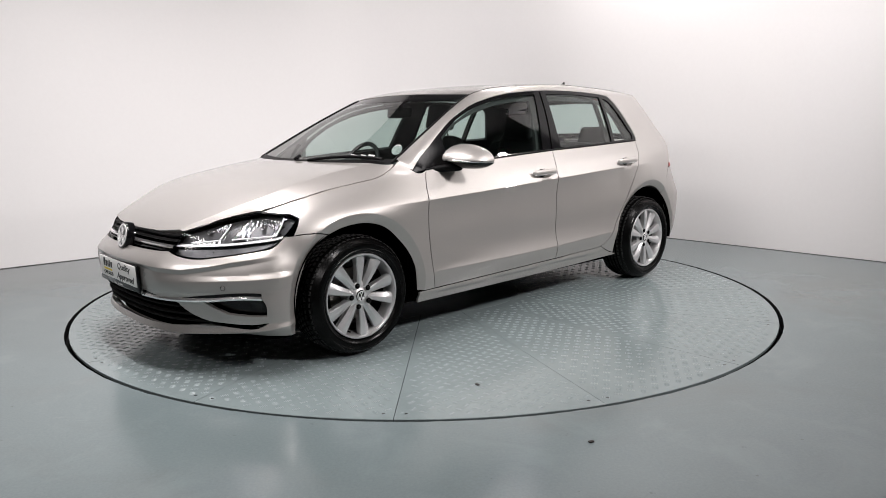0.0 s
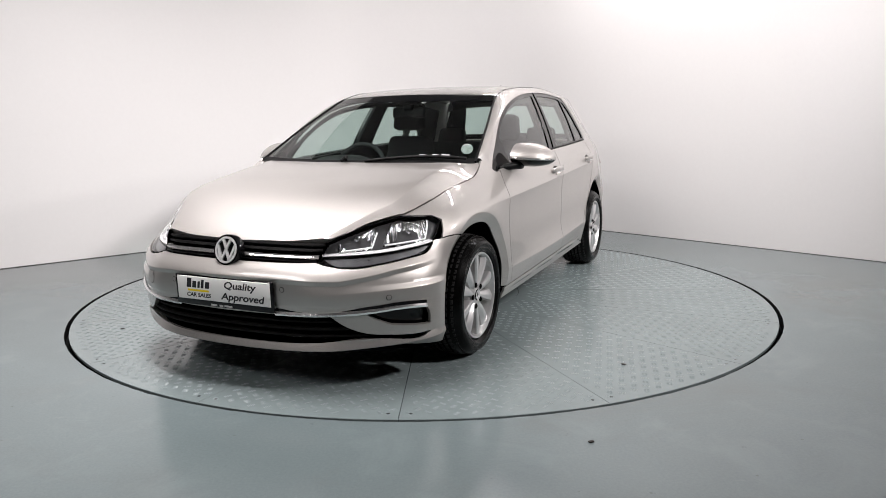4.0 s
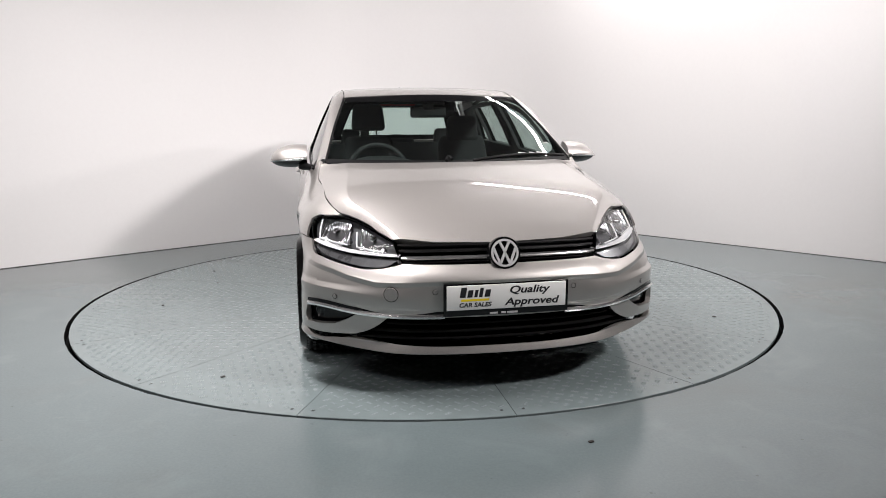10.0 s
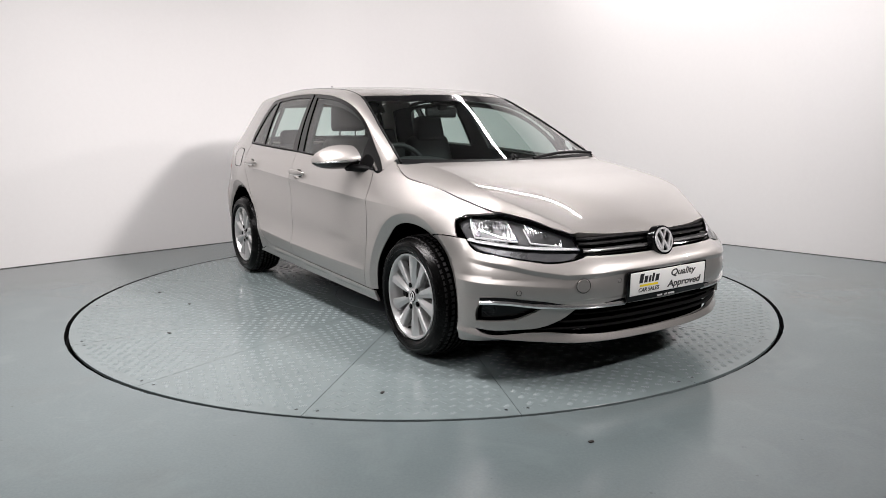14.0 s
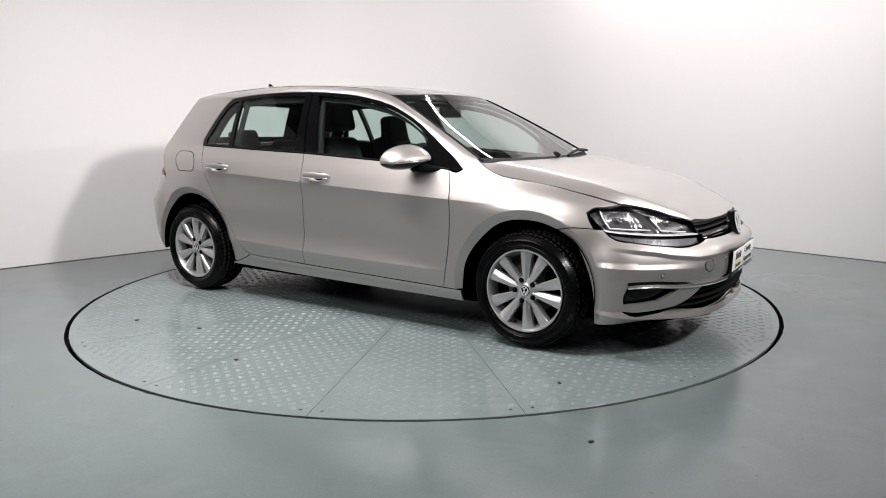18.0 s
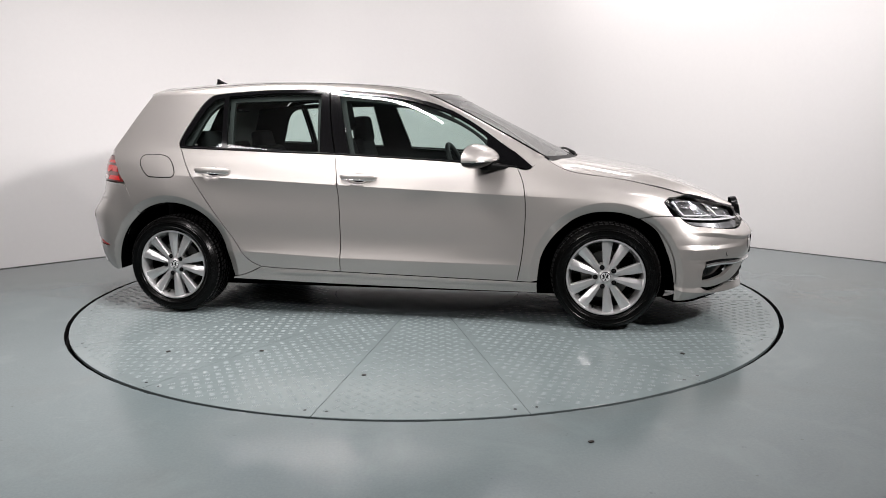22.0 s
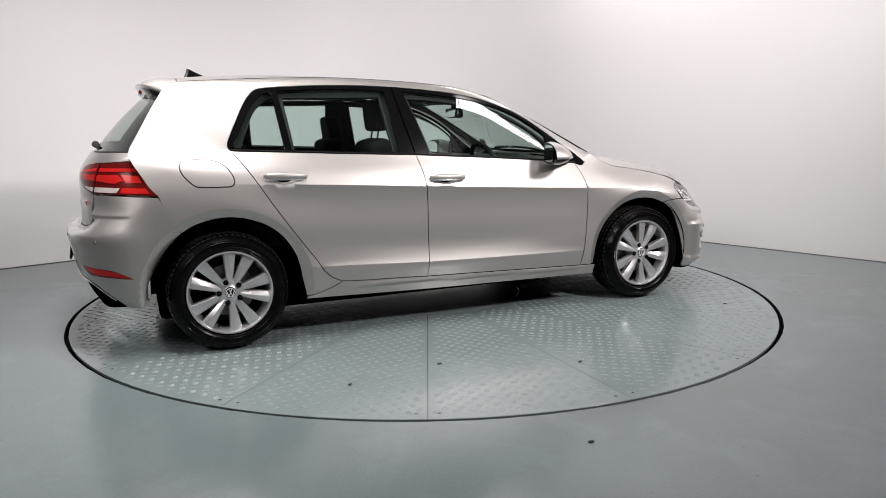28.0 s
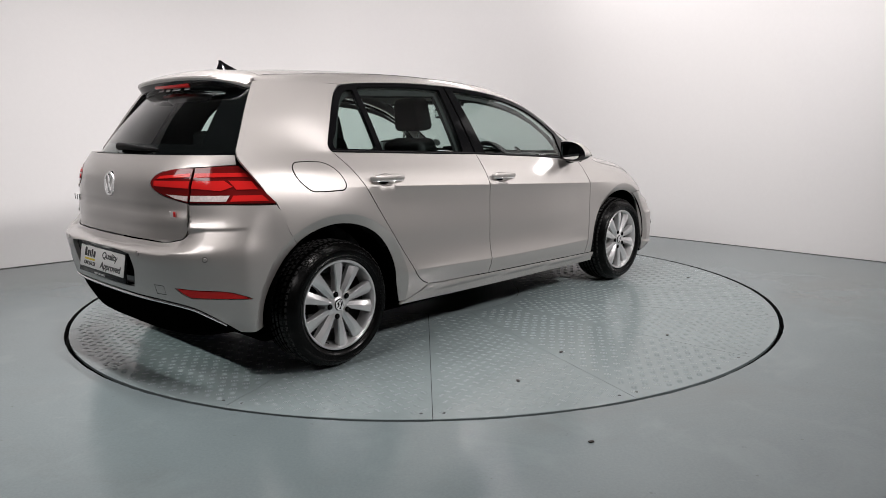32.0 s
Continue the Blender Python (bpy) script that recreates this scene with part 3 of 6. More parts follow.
def build_turntable():
    table = thing("turntable", "round steel turntable of grey painted chequer plates in the floor", "turntable")
    part("bed", lathe("bed", [(0.001, -0.014), (DISC - 0.004, -0.014), (DISC - 0.004, -0.055), (0.001, -0.055)], LINER, 96, "z"), table)
    # sector plates between seams 22.5 degrees apart
    half = radians(11.25)
    n, rin = 10, 0.64
    def ring(r, z, inset):
        a = half - inset / r
        return [(r * math.cos(t), r * math.sin(t), z) for t in np.linspace(-a, a, n + 1)]
    rows = [ring(rin + 0.0012, -0.013, 0.0010), ring(rin + 0.0012, -0.001, 0.0010), ring(rin + 0.0022, 0, 0.0014)]
    rows += [ring(r, 0, 0.0014) for r in (1.0, 1.4, 1.8)]
    rows += [ring(DISC - 0.002, 0, 0.0014), ring(DISC, -0.002, 0.0010), ring(DISC, -0.0135, 0.0010)]
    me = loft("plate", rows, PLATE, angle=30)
    # close the two straight sides
    bm = bmesh.new()
    bm.from_mesh(me)
    k = n + 1
    bm.verts.ensure_lookup_table()
    for e in (0, n):
        loop = [bm.verts[i * k + e] for i in range(len(rows))]
        lower = bm.verts.new((loop[0].co.x, loop[0].co.y, -0.0135))
        bm.verts.ensure_lookup_table()
        bm.faces.new(loop + [lower])
    bmesh.ops.recalc_face_normals(bm, faces=bm.faces[:])
    bm.to_mesh(me)
    bm.free()
    sharpen(me, 30)
    tread = tread_sector()
    for i in range(16):
        m = pose(0, 0, 0, 0, 0, 22.5 * i + 11.25)
        p = part("plate", me, table, m=m)
        t = part("tread", tread, p)
        tagged(t, kind="stuff")
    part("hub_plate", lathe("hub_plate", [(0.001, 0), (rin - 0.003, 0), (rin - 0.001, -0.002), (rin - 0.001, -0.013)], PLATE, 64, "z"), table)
    # screws at the rim
    screw = lathe("screw", [(0.001, 0.0012), (0.006, 0.0012), (0.0075, 0.0002)], TRIM, 10, "z")
    for i in range(16):
        for da, r in ((1.2, 2.19), (-1.2, 2.19)):
            a = radians(22.5 * i + da)
            part("screw", screw, table, m=pose(r * math.cos(a), r * math.sin(a), 0))
    return table


build_room()
TABLE = build_turntable()

# crumbs of dirt that lie on the floor and on the turntable
crumb = box("crumb", (0.022, 0.014, 0.006), DEBRIS, 0.003, m=pose(0, 0, 0.003))
tagged(new("crumb", crumb), "small dark crumb of dirt on the floor", "debris").matrix_basis = pose(0.585, -2.479, 0, 0, 0, 30)
LITTER = []
for lx, ly, turn in ((0.072, -1.760, 20), (1.085, 1.556, 75), (1.559, -1.206, 130), (-1.031, -1.583, 50), (-0.557, -1.495, 10)):
    bit = tagged(new("crumb", crumb), "small dark crumb of dirt on the turntable", "debris", group="crumbs on the turntable")
    LITTER.append((bit, pose(lx, ly, 0.001, 0, 0, turn)))

# ---- lights of the hall: three tubes along the ceiling and two floodlights, with an added soft panel and wall fill
WARM = (1.0, 0.945, 0.945)


def tube_light(name, centre, length, power, spread=180):
    """A ceiling tube parallel to the right wall."""
    data = bpy.data.lights.new(name, "AREA")
    data.shape, data.size, data.size_y, data.energy, data.color = "RECTANGLE", length, 0.06, power, WARM
    data.spread = radians(spread)
    ob = new(name, data)
    ob.matrix_world = Matrix.Translation(centre) @ pose(0, 0, 0, 0, 0, -47)
    return ob


tube_light("tube_light", (1.5, 1.75, 3.45), 2.4, 50)
tube_light("tube_light", (-1.6, -0.7, 3.45), 2.6, 60, 150)
tube_light("tube_light", (-1.1, -1.9, 3.45), 1.9, 88, 150)
area_light("hall_lamp_or_fill", (5.5, -0.5, 3.1), (-1.0, 0.8, 0.8), 0.16, 0.16, 29, WARM, 110)
area_light("hall_lamp_or_fill", (3.5, -3.5, 3.4), (-0.6, 1.0, 1.1), 0.42, 0.42, 82, WARM, 90)
# soft fill panel with no known fixture, added to brighten the car's ends
area_light("hall_lamp_or_fill", (-3.0, -3.9, 3.4), (1.6, 0.8, 0.9), 3.0, 1.2, 62, WARM, 120)
# made-up fill turned away from the car, added to brighten the right wall
area_light("right_wall_fill", (2.9, -1.4, 3.4), (2.7, 2.4, 1.2), 2.2, 0.3, 56, WARM, 130)


# ---- the car
def side_skin(x, z):
    return np.stack([x, side(x, z), z], -1)


def nose_skin(u, z):
    p = nose(np.abs(u), z)
    return np.stack([p[..., 0], np.where(u < 0, -1, 1) * p[..., 1], p[..., 2]], -1)


def tail_skin(u, z):
    p = tail(np.abs(u), z)
    return np.stack([p[..., 0], np.where(u < 0, -1, 1) * p[..., 1], p[..., 2]], -1)


def roof_skin(x, y):
    return np.stack([x, y, roof(x, y)], -1)


def bonnet_skin(x, y):
    return np.stack([x, y, bonnet(x, y)], -1)


NS, TS = (0.16, 1), (0.15, 1)      # metres per unit of the end surfaces

# feature lines on the side (x, z)
DLO_LOW = [(-1.259, 1.019), (-.974, 1.007), (-.633, .992), (-.256, .977), (.037, .960), (.361, .940), (.621, .920), (.812, .901), (.878, .893)]
DLO_TOP = [(.895, .907), (.845, .952), (.747, 1.021), (.650, 1.091), (.520, 1.176), (.353, 1.254), (.187, 1.301), (.020, 1.330), (-.154, 1.348),
           (-.333, 1.360), (-.495, 1.365), (-.670, 1.365), (-.844, 1.360), (-1.019, 1.349), (-1.075, 1.343)]
DLO_REAR = [(-1.100, 1.333), (-1.137, 1.300), (-1.181, 1.235), (-1.222, 1.158), (-1.258, 1.085), (-1.271, 1.048), (-1.268, 1.030)]
MID_GAP = [(-.256, .977), (-.231, .867), (-.219, .754), (-.215, .573), (-.215, .410), (-.223, .291)]
FRONT_GAP = [(.812, .901), (.845, .829), (.861, .751), (.865, .672), (.861, .544), (.849, .416), (.832, .314), (.820, .264)]
REAR_GAP = [(-.720, .311), (-.765, .330), (-.808, .363), (-.869, .451), (-.962, .579), (-1.027, .672), (-1.092, .771), (-1.157, .874), (-1.205, .948), (-1.255, 1.017)]
DOOR_LOW = [(.820, .264), (.361, .276), (-.223, .291)]
DOOR_LOW_REAR = [(-.223, .291), (-.480, .300), (-.641, .305), (-.720, .311)]
SILL_LOW = [(-.917, .227), (-.313, .212), (.361, .203), (.934, .197)]
ARCH_FRONT = [(.934, .262), (.940, .314), (.958, .416), (1.003, .500), (1.068, .570), (1.141, .625), (1.218, .655), (1.303, .666), (1.405, .655), (1.478, .628)]
ARCH_REAR = [(-.913, .238), (-.938, .352), (-.962, .465), (-1.015, .556), (-1.096, .631), (-1.198, .675), (-1.303, .690), (-1.413, .675), (-1.490, .645), (-1.526, .622)]
HOOD_GAP = [(.966, .955), (1.007, .925), (1.056, .899), (1.121, .876), (1.202, .862), (1.332, .844), (1.498, .812), (1.657, .771), (1.735, .745)]
QUARTER_SEAM = [(-1.526, .622), (-1.555, .652), (-1.600, .762), (-1.620, .812)]
CHAR = [(x, float(hermite(SX, SIDE["char"][0], x)) + d) for d in (-.003, .003) for x in np.linspace(-1.7, 1.2, 140)]

LOWER = [(x, float(hermite(SX, SIDE["lower"][0], x)) + d) for d in (-.003, .003) for x in np.linspace(-.95, .86, 90)]
LIP_FRONT, LIP_REAR = ([(hx + (r0 + d) * math.cos(a), hz + (r0 + d) * math.sin(a)) for d in (-.003, .003) for a in np.linspace(-.3, 3.5, 120)]
                       for hx, hz, r0 in ((1.31, .302, .414), (-1.31, .304, .432)))


def arch_lip(q, P):
    """The skin swells over the wheels and turns in towards the arches."""
    out = np.zeros(len(P))
    for hx, hz, r0 in ((1.31, .302, .414), (-1.31, .304, .432)):
        r = np.hypot(P[:, 0] - hx, P[:, 2] - hz)
        out += .002 * np.exp(-((r - r0 - .01) / .05) ** 2) - np.clip(.58 * (r0 - r), 0, .04)
    return out


def strip(name, parent, a, b, mat, bulge=0.0, n=60, k=8, label="", out=None):
    """A smooth strip between two lines of points, bowed outwards."""
    a, b = np.asarray(a), np.asarray(b)
    rows = []
    for p, q in zip(a, b):
        row = []
        for t in np.linspace(0, 1, k + 1):
            c = p * (1 - t) + q * t
            if bulge:
                w = out if out is not None else np.array([0, np.sign(p[1]) * 0.6, 0.8])
                c = c + np.asarray(w) * bulge * 4 * t * (1 - t)
            row.append(tuple(c))
        rows.append(row)
    me = loft(name, rows, mat, angle=60)
    bm = bmesh.new()
    bm.from_mesh(me)
    bm.faces.ensure_lookup_table()
    f = bm.faces[len(bm.faces) // 2]
    c = f.calc_center_median()
    if f.normal.dot(Vector((0.3 * c.x, c.y, c.z - 0.6))) < 0:
        bmesh.ops.reverse_faces(bm, faces=bm.faces[:])
    bm.to_mesh(me)
    bm.free()
    return part(name, me, parent, label)


def bowl_edge(x0, x1, z0):
    """The rim of the hollow behind a door handle."""
    xc = (x0 + x1) / 2 - 0.005
    return np.array([(xc + 0.060 * math.cos(q), z0 - 0.010 + 0.028 * math.sin(q)) for q in np.linspace(0, 2 * math.pi, 33)[:-1]])


def build_handle(parent, x0, x1, z0, sign):
    """Door handle: a long rounded grip over a hollow."""
    rows = []
    for t in np.linspace(0, 1, 17):
        x = x0 + (x1 - x0) * t
        e = math.sin(math.pi * min(max(t, 0.0), 1.0)) ** 0.35 if 0 < t < 1 else 0.02
        z = z0 + 0.004 - 0.006 * t
        y = float(side(x, z0)) + 0.012 + 0.020 * e
        h = 0.006 + 0.0135 * e * (1.0 if t < 0.8 else 1 - (t - .8) * 1.2)
        rows.append([(x, sign * (y + 0.010 * math.cos(q) * e), z + h * math.sin(q)) for q in np.linspace(0, 2 * math.pi, 13)[:-1]])
    grip = part("door_handle", loft("door_handle", rows, PAINT, closed=True, caps=True, angle=50), parent)
    rim = bowl_edge(x0, x1, z0)
    mid = rim.mean(0)
    base = []
    for r in np.linspace(0.02, 1, 8):
        p = mid + (rim - mid) * (r * 1.05)
        base.append([(x, sign * (float(side(x, z)) + 0.0002 - 0.032 * math.sqrt(max(0.0, 1 - r * r))), z) for x, z in p])
    part("handle_bowl", loft("handle_bowl", base, PAINT, closed=True, flip=sign < 0), grip, "silver hollow behind the handle")
    line = []
    for t in np.linspace(0.04, 0.96, 14):
        x = x0 + (x1 - x0) * t
        line.append((x, sign * (float(side(x, z0)) + 0.043 * math.sin(math.pi * t) ** .3 - .004), z0 - 0.012 - 0.004 * t))
    part("handle_trim", tube("handle_trim", line, 0.0025, CHROME, 6), grip, "thin chrome strip")


def build_wheel(car, x, sign, hub_z, hub_y):
    """Tyre, ten-spoke alloy rim, bolts, cap and brake."""
    w = new("wheel")
    w.parent = car
    w.matrix_basis = pose(x, sign * hub_y, hub_z, 0, 0, 0 if sign < 0 else 180)
    tagged(w, "ten-spoke silver alloy wheel with a black tyre")
    w.empty_display_size = 0.1
    # in the wheel's space -y is the outer side
    R = hub_z - 0.001
    prof = [(.208, .012), (.214, -.004), (.226, -.022), (.236, -.0265), (.238, -.0285), (.241, -.0272), (.250, -.030), (.262, -.0283), (.264, -.0300), (.267, -.0272), (.272, -.026), (R - .018, -.010), (R - .006, .008), (R - .0015, .025)]
    groove = []
    for c in (.055, .085, .112, .140):
        groove += [(R, c - .006), (R - .007, c - .0045), (R - .007, c + .0045), (R, c + .006)]
    prof += groove + [(R - .0015, .175), (R - .012, .198), (.26, .215), (.225, .205), (.208, .19)]
    part("tyre", lathe("tyre", prof, RUBBER, 96, "y", 28), w, "black road tyre with grooved tread")
    # raised blocks of the tread, row by row
    verts, faces = [], []
    for k, (y0, y1) in enumerate(((.004, .048), (.062, .078), (.092, .105), (.120, .133), (.148, .188))):
        for i in range(64):
            a = 2 * math.pi * (i + .5 * (k % 2)) / 64
            b = len(verts)
            for lift, grow in ((-.003, 1.0), (.0022, .90)):
                for da, y in ((-.036, y0), (.036, y0), (.036, y1), (-.036, y1)):
                    drop = .0085 if y < .01 or y > .18 else 0.0
                    r, q = R - drop + lift, a + da * grow + (.02 if y == y1 else 0)
                    verts.append((r * math.cos(q), y, r * math.sin(q)))
            faces += [(b + 4, b + 5, b + 6, b + 7)] + [(b + j, b + (j + 1) % 4, b + 4 + (j + 1) % 4, b + 4 + j) for j in range(4)]
    tagged(part("tread_block", mesh_of("tread_block", verts, faces, DUSTY, smooth=False), w), kind="stuff")
    rim = part("rim", lathe("rim", [(.2145, -.006), (.2165, -.014), (.214, -.018), (.207, -.017), (.202, -.006), (.197, .02), (.186, .06), (.184, .16), (.20, .19), (.21, .195)],
                            ALLOY, 72, "y", 40), w, "silver alloy rim")
    part("inner_barrel", lathe("inner_barrel", [(.1835, .05), (.1835, .165), (.05, .165)], ALLOYSHADE, 48, "y"), w)
    part("brake_disc", lathe("brake_disc", [(.05, .075), (.135, .075), (.137, .080), (.137, .095), (.05, .095)], STEEL, 48, "y"), w)
    part("brake_caliper", box("brake_caliper", (.07, .07, .13), LINER, .012, m=pose(.115 if x > 0 else -.115, .095, .03)), w)
    part("hub", lathe("hub", [(.001, -.002), (.030, -.002), (.036, .002), (.050, .004), (.070, .010), (.074, .022), (.074, .07)], ALLOY, 48, "y", 30), w)
    # one spoke along +z, then turned
    def spoke_mesh():
        rows = []
        for t in np.linspace(0, 1, 9):
            r = .046 + t * .157
            hw = .0100 + .0185 * t ** .95
            y = .001 - .004 * math.sin(math.pi * t) - .007 * t
            d = .044 - .012 * t
            rows.append([(-hw - .004, y + d, r), (-hw - .003, y + .006, r), (-hw + .001, y, r), (-hw * .1, y - .0008, r), (hw * .12, y - .0004, r),
                         (hw * .85, y + .0095, r), (hw + .003, y + .0135, r), (hw + .004, y + d, r)])
        return loft("spoke", rows, ALLOY, closed=True, caps=True, angle=25)
    left = spoke_mesh()
    mirror = left.copy()
    bm = bmesh.new()
    bm.from_mesh(left)
    for v in bm.verts:
        v.co.x = -v.co.x
    bmesh.ops.reverse_faces(bm, faces=bm.faces[:])
    bm.to_mesh(mirror)
    bm.free()
    bolt = lathe("bolt", [(.001, -.0062), (.0045, -.0062), (.0075, -.0045), (.0085, -.001)], TRIM, 14, "y", 30)
    # flat black disc round each bolt paints in the shade of its pocket
    well = lathe("bolt_well_shade", [(.0001, -.0022), (.0128, -.0022), (.0138, .001)], LINER, 18, "y", 30)
    for i in range(5):
        b = 110 + 72 * i
        for k, me in ((-21.5, left), (21.5, mirror)):
            part("spoke", me, w, m=pose(0, 0, 0, 0, -(b + k) + 90, 0))
        a = radians(b)
        part("bolt", bolt, w, m=pose(.056 * math.cos(a), -.004, .056 * math.sin(a)))
        part("bolt_well_shade", well, w, m=pose(.056 * math.cos(a), -.003, .056 * math.sin(a)))
    part("hub_cap", lathe("hub_cap", [(.001, -.006), (.024, -.0055), (.028, -.003), (.029, .0)], GLOSSBLACK, 32, "y"), w, "black hub cap with a chrome emblem")
    part("cap_emblem", emblem_mesh("cap_emblem", .025, .0022), w, m=pose(0, -.0062, 0))
    part("valve", lathe("valve", [(.001, -.012), (.004, -.012), (.0045, .012)], TRIM, 8, "y"), w, m=pose(.188 * math.cos(radians(250)), .02, .188 * math.sin(radians(250))))
    return w


def emblem_pieces(r, depth):
    """Chrome roundel with plain chevron strokes, facing -y: the ring, then each stroke."""
    def done(bm, name):
        bmesh.ops.recalc_face_normals(bm, faces=bm.faces[:])
        me = bpy.data.meshes.new(name)
        bm.to_mesh(me)
        bm.free()
        me.materials.append(EMBLEM)
        return sharpen(me, 30)
    bm, n, loops = bmesh.new(), 48, []
    for i in range(n):
        c, s = math.cos(2 * math.pi * i / n), math.sin(2 * math.pi * i / n)
        loops.append([bm.verts.new((rr * c, y, rr * s)) for rr, y in ((r * .83, 0), (r * .84, -depth), (r * .985, -depth), (r, -depth * .7), (r, 0))])
    for i in range(n):
        a, b = loops[i], loops[(i + 1) % n]
        for k in range(4):
            bm.faces.new((a[k], a[k + 1], b[k + 1], b[k]))
    out = [done(bm, "emblem_ring")]
    for sx in (-1, 1):
        for p, q in (((sx * .36, .82), (0, .10)), ((sx * .80, .36), (sx * .36, -.78)), ((sx * .36, -.78), (0, .02))):
            bm = bmesh.new()
            p, q = Vector((p[0], 0, p[1])) * r, Vector((q[0], 0, q[1])) * r
            d = (q - p).normalized()
            w = Vector((d.z, 0, -d.x)) * .085 * r
            lo = [bm.verts.new(x) for x in (p + w, q + w, q - w, p - w)]
            hi = [bm.verts.new(x.co + Vector((0, -depth, 0))) for x in lo]
            bm.faces.new(hi)
            for i in range(4):
                bm.faces.new((lo[i], lo[(i + 1) % 4], hi[(i + 1) % 4], hi[i]))
            out.append(done(bm, "emblem_stroke"))
    return out


def emblem(name, r, depth, parent, m, label=""):
    """A ring with its strokes as parts under it."""
    ring, *strokes = emblem_pieces(r, depth)
    ob = part(name, ring, parent, label, m)
    for me in strokes:
        part("emblem_stroke", me, ob)


def emblem_mesh(name, r, depth):
    """The small emblem of a hub cap, in one mesh."""
    bm = bmesh.new()
    for me in emblem_pieces(r, depth):
        bm.from_mesh(me)
    me = bpy.data.meshes.new(name)
    bm.to_mesh(me)
    bm.free()
    me.materials.append(EMBLEM)
    return sharpen(me, 30)


def text_mesh(name, words, size, mat, shear=0.0, bold=0.0, width=None):
    """Lettering as a mesh in the xy plane, its middle at the origin."""
    cu = bpy.data.curves.new(name, "FONT")
    cu.body, cu.size, cu.align_x, cu.align_y, cu.shear, cu.offset, cu.extrude = words, size, "CENTER", "CENTER", shear, bold, 0.0004
    ob = bpy.data.objects.new(name, cu)
    scene.collection.objects.link(ob)
    dg = bpy.context.evaluated_depsgraph_get()
    me = bpy.data.meshes.new_from_object(ob.evaluated_get(dg))
    bpy.data.objects.remove(ob)
    me.materials.clear()
    me.materials.append(mat)
    if width:
        xs = [v.co.x for v in me.vertices]
        k = width / (max(xs) - min(xs))
        for v in me.vertices:
            v.co.x *= k
    me.name = name
    return me


def bar_mesh(name, w, h, mat, lean=0.0):
    return box(name, (w, h, 0.0008), mat, 0, shape=lambda c: (c.x + lean * c.y, c.y, c.z))


def build_sign(car, m, label):
    """Dealer plate in a black holder; local x to the reader's right, y up, z out."""
    holder = part("plate_holder", box("plate_holder", (.530, .136, .012), GLOSSBLACK, .004, m=pose(0, -.006, 0)), car, label, m)
    part("plate_panel", box("plate_panel", (.506, .104, .006), PLATEWHITE, .0025, m=pose(0, .004, .006)), holder, "white dealer plate")
    z = .0096
    # the maker's name as plain slanted bars
    for i, (x, w, h) in enumerate(((-.184, .030, .042), (-.155, .026, .030), (-.130, .016, .030), (-.109, .018, .038), (-.082, .028, .030))):
        part("name_bar", bar_mesh("name_bar", w * .8, h, INK, .18), holder, m=pose(x, .026 - (.040 - h) / 2, z))
    part("yellow_bar", bar_mesh("yellow_bar", .118, .009, YELLOW), holder, m=pose(-.135, -.006, z))
    part("lettering", text_mesh("lettering", "CAR SALES", .025, INK, .15, .0006, .135), holder, m=pose(-.135, -.027, z))
    part("lettering", text_mesh("lettering", "Quality", .043, INK, .2, .0009, .172), holder, m=pose(.092, .029, z))
    part("lettering", text_mesh("lettering", "Approved", .043, INK, .2, .0009, .235), holder, m=pose(.105, -.021, z))
    for x, w in ((-.055, .034), (-.014, .020), (.024, .044)):
        part("web_bar", bar_mesh("web_bar", w, .008, GREYINK), holder, m=pose(x, -.0655, .0066))
    return holder


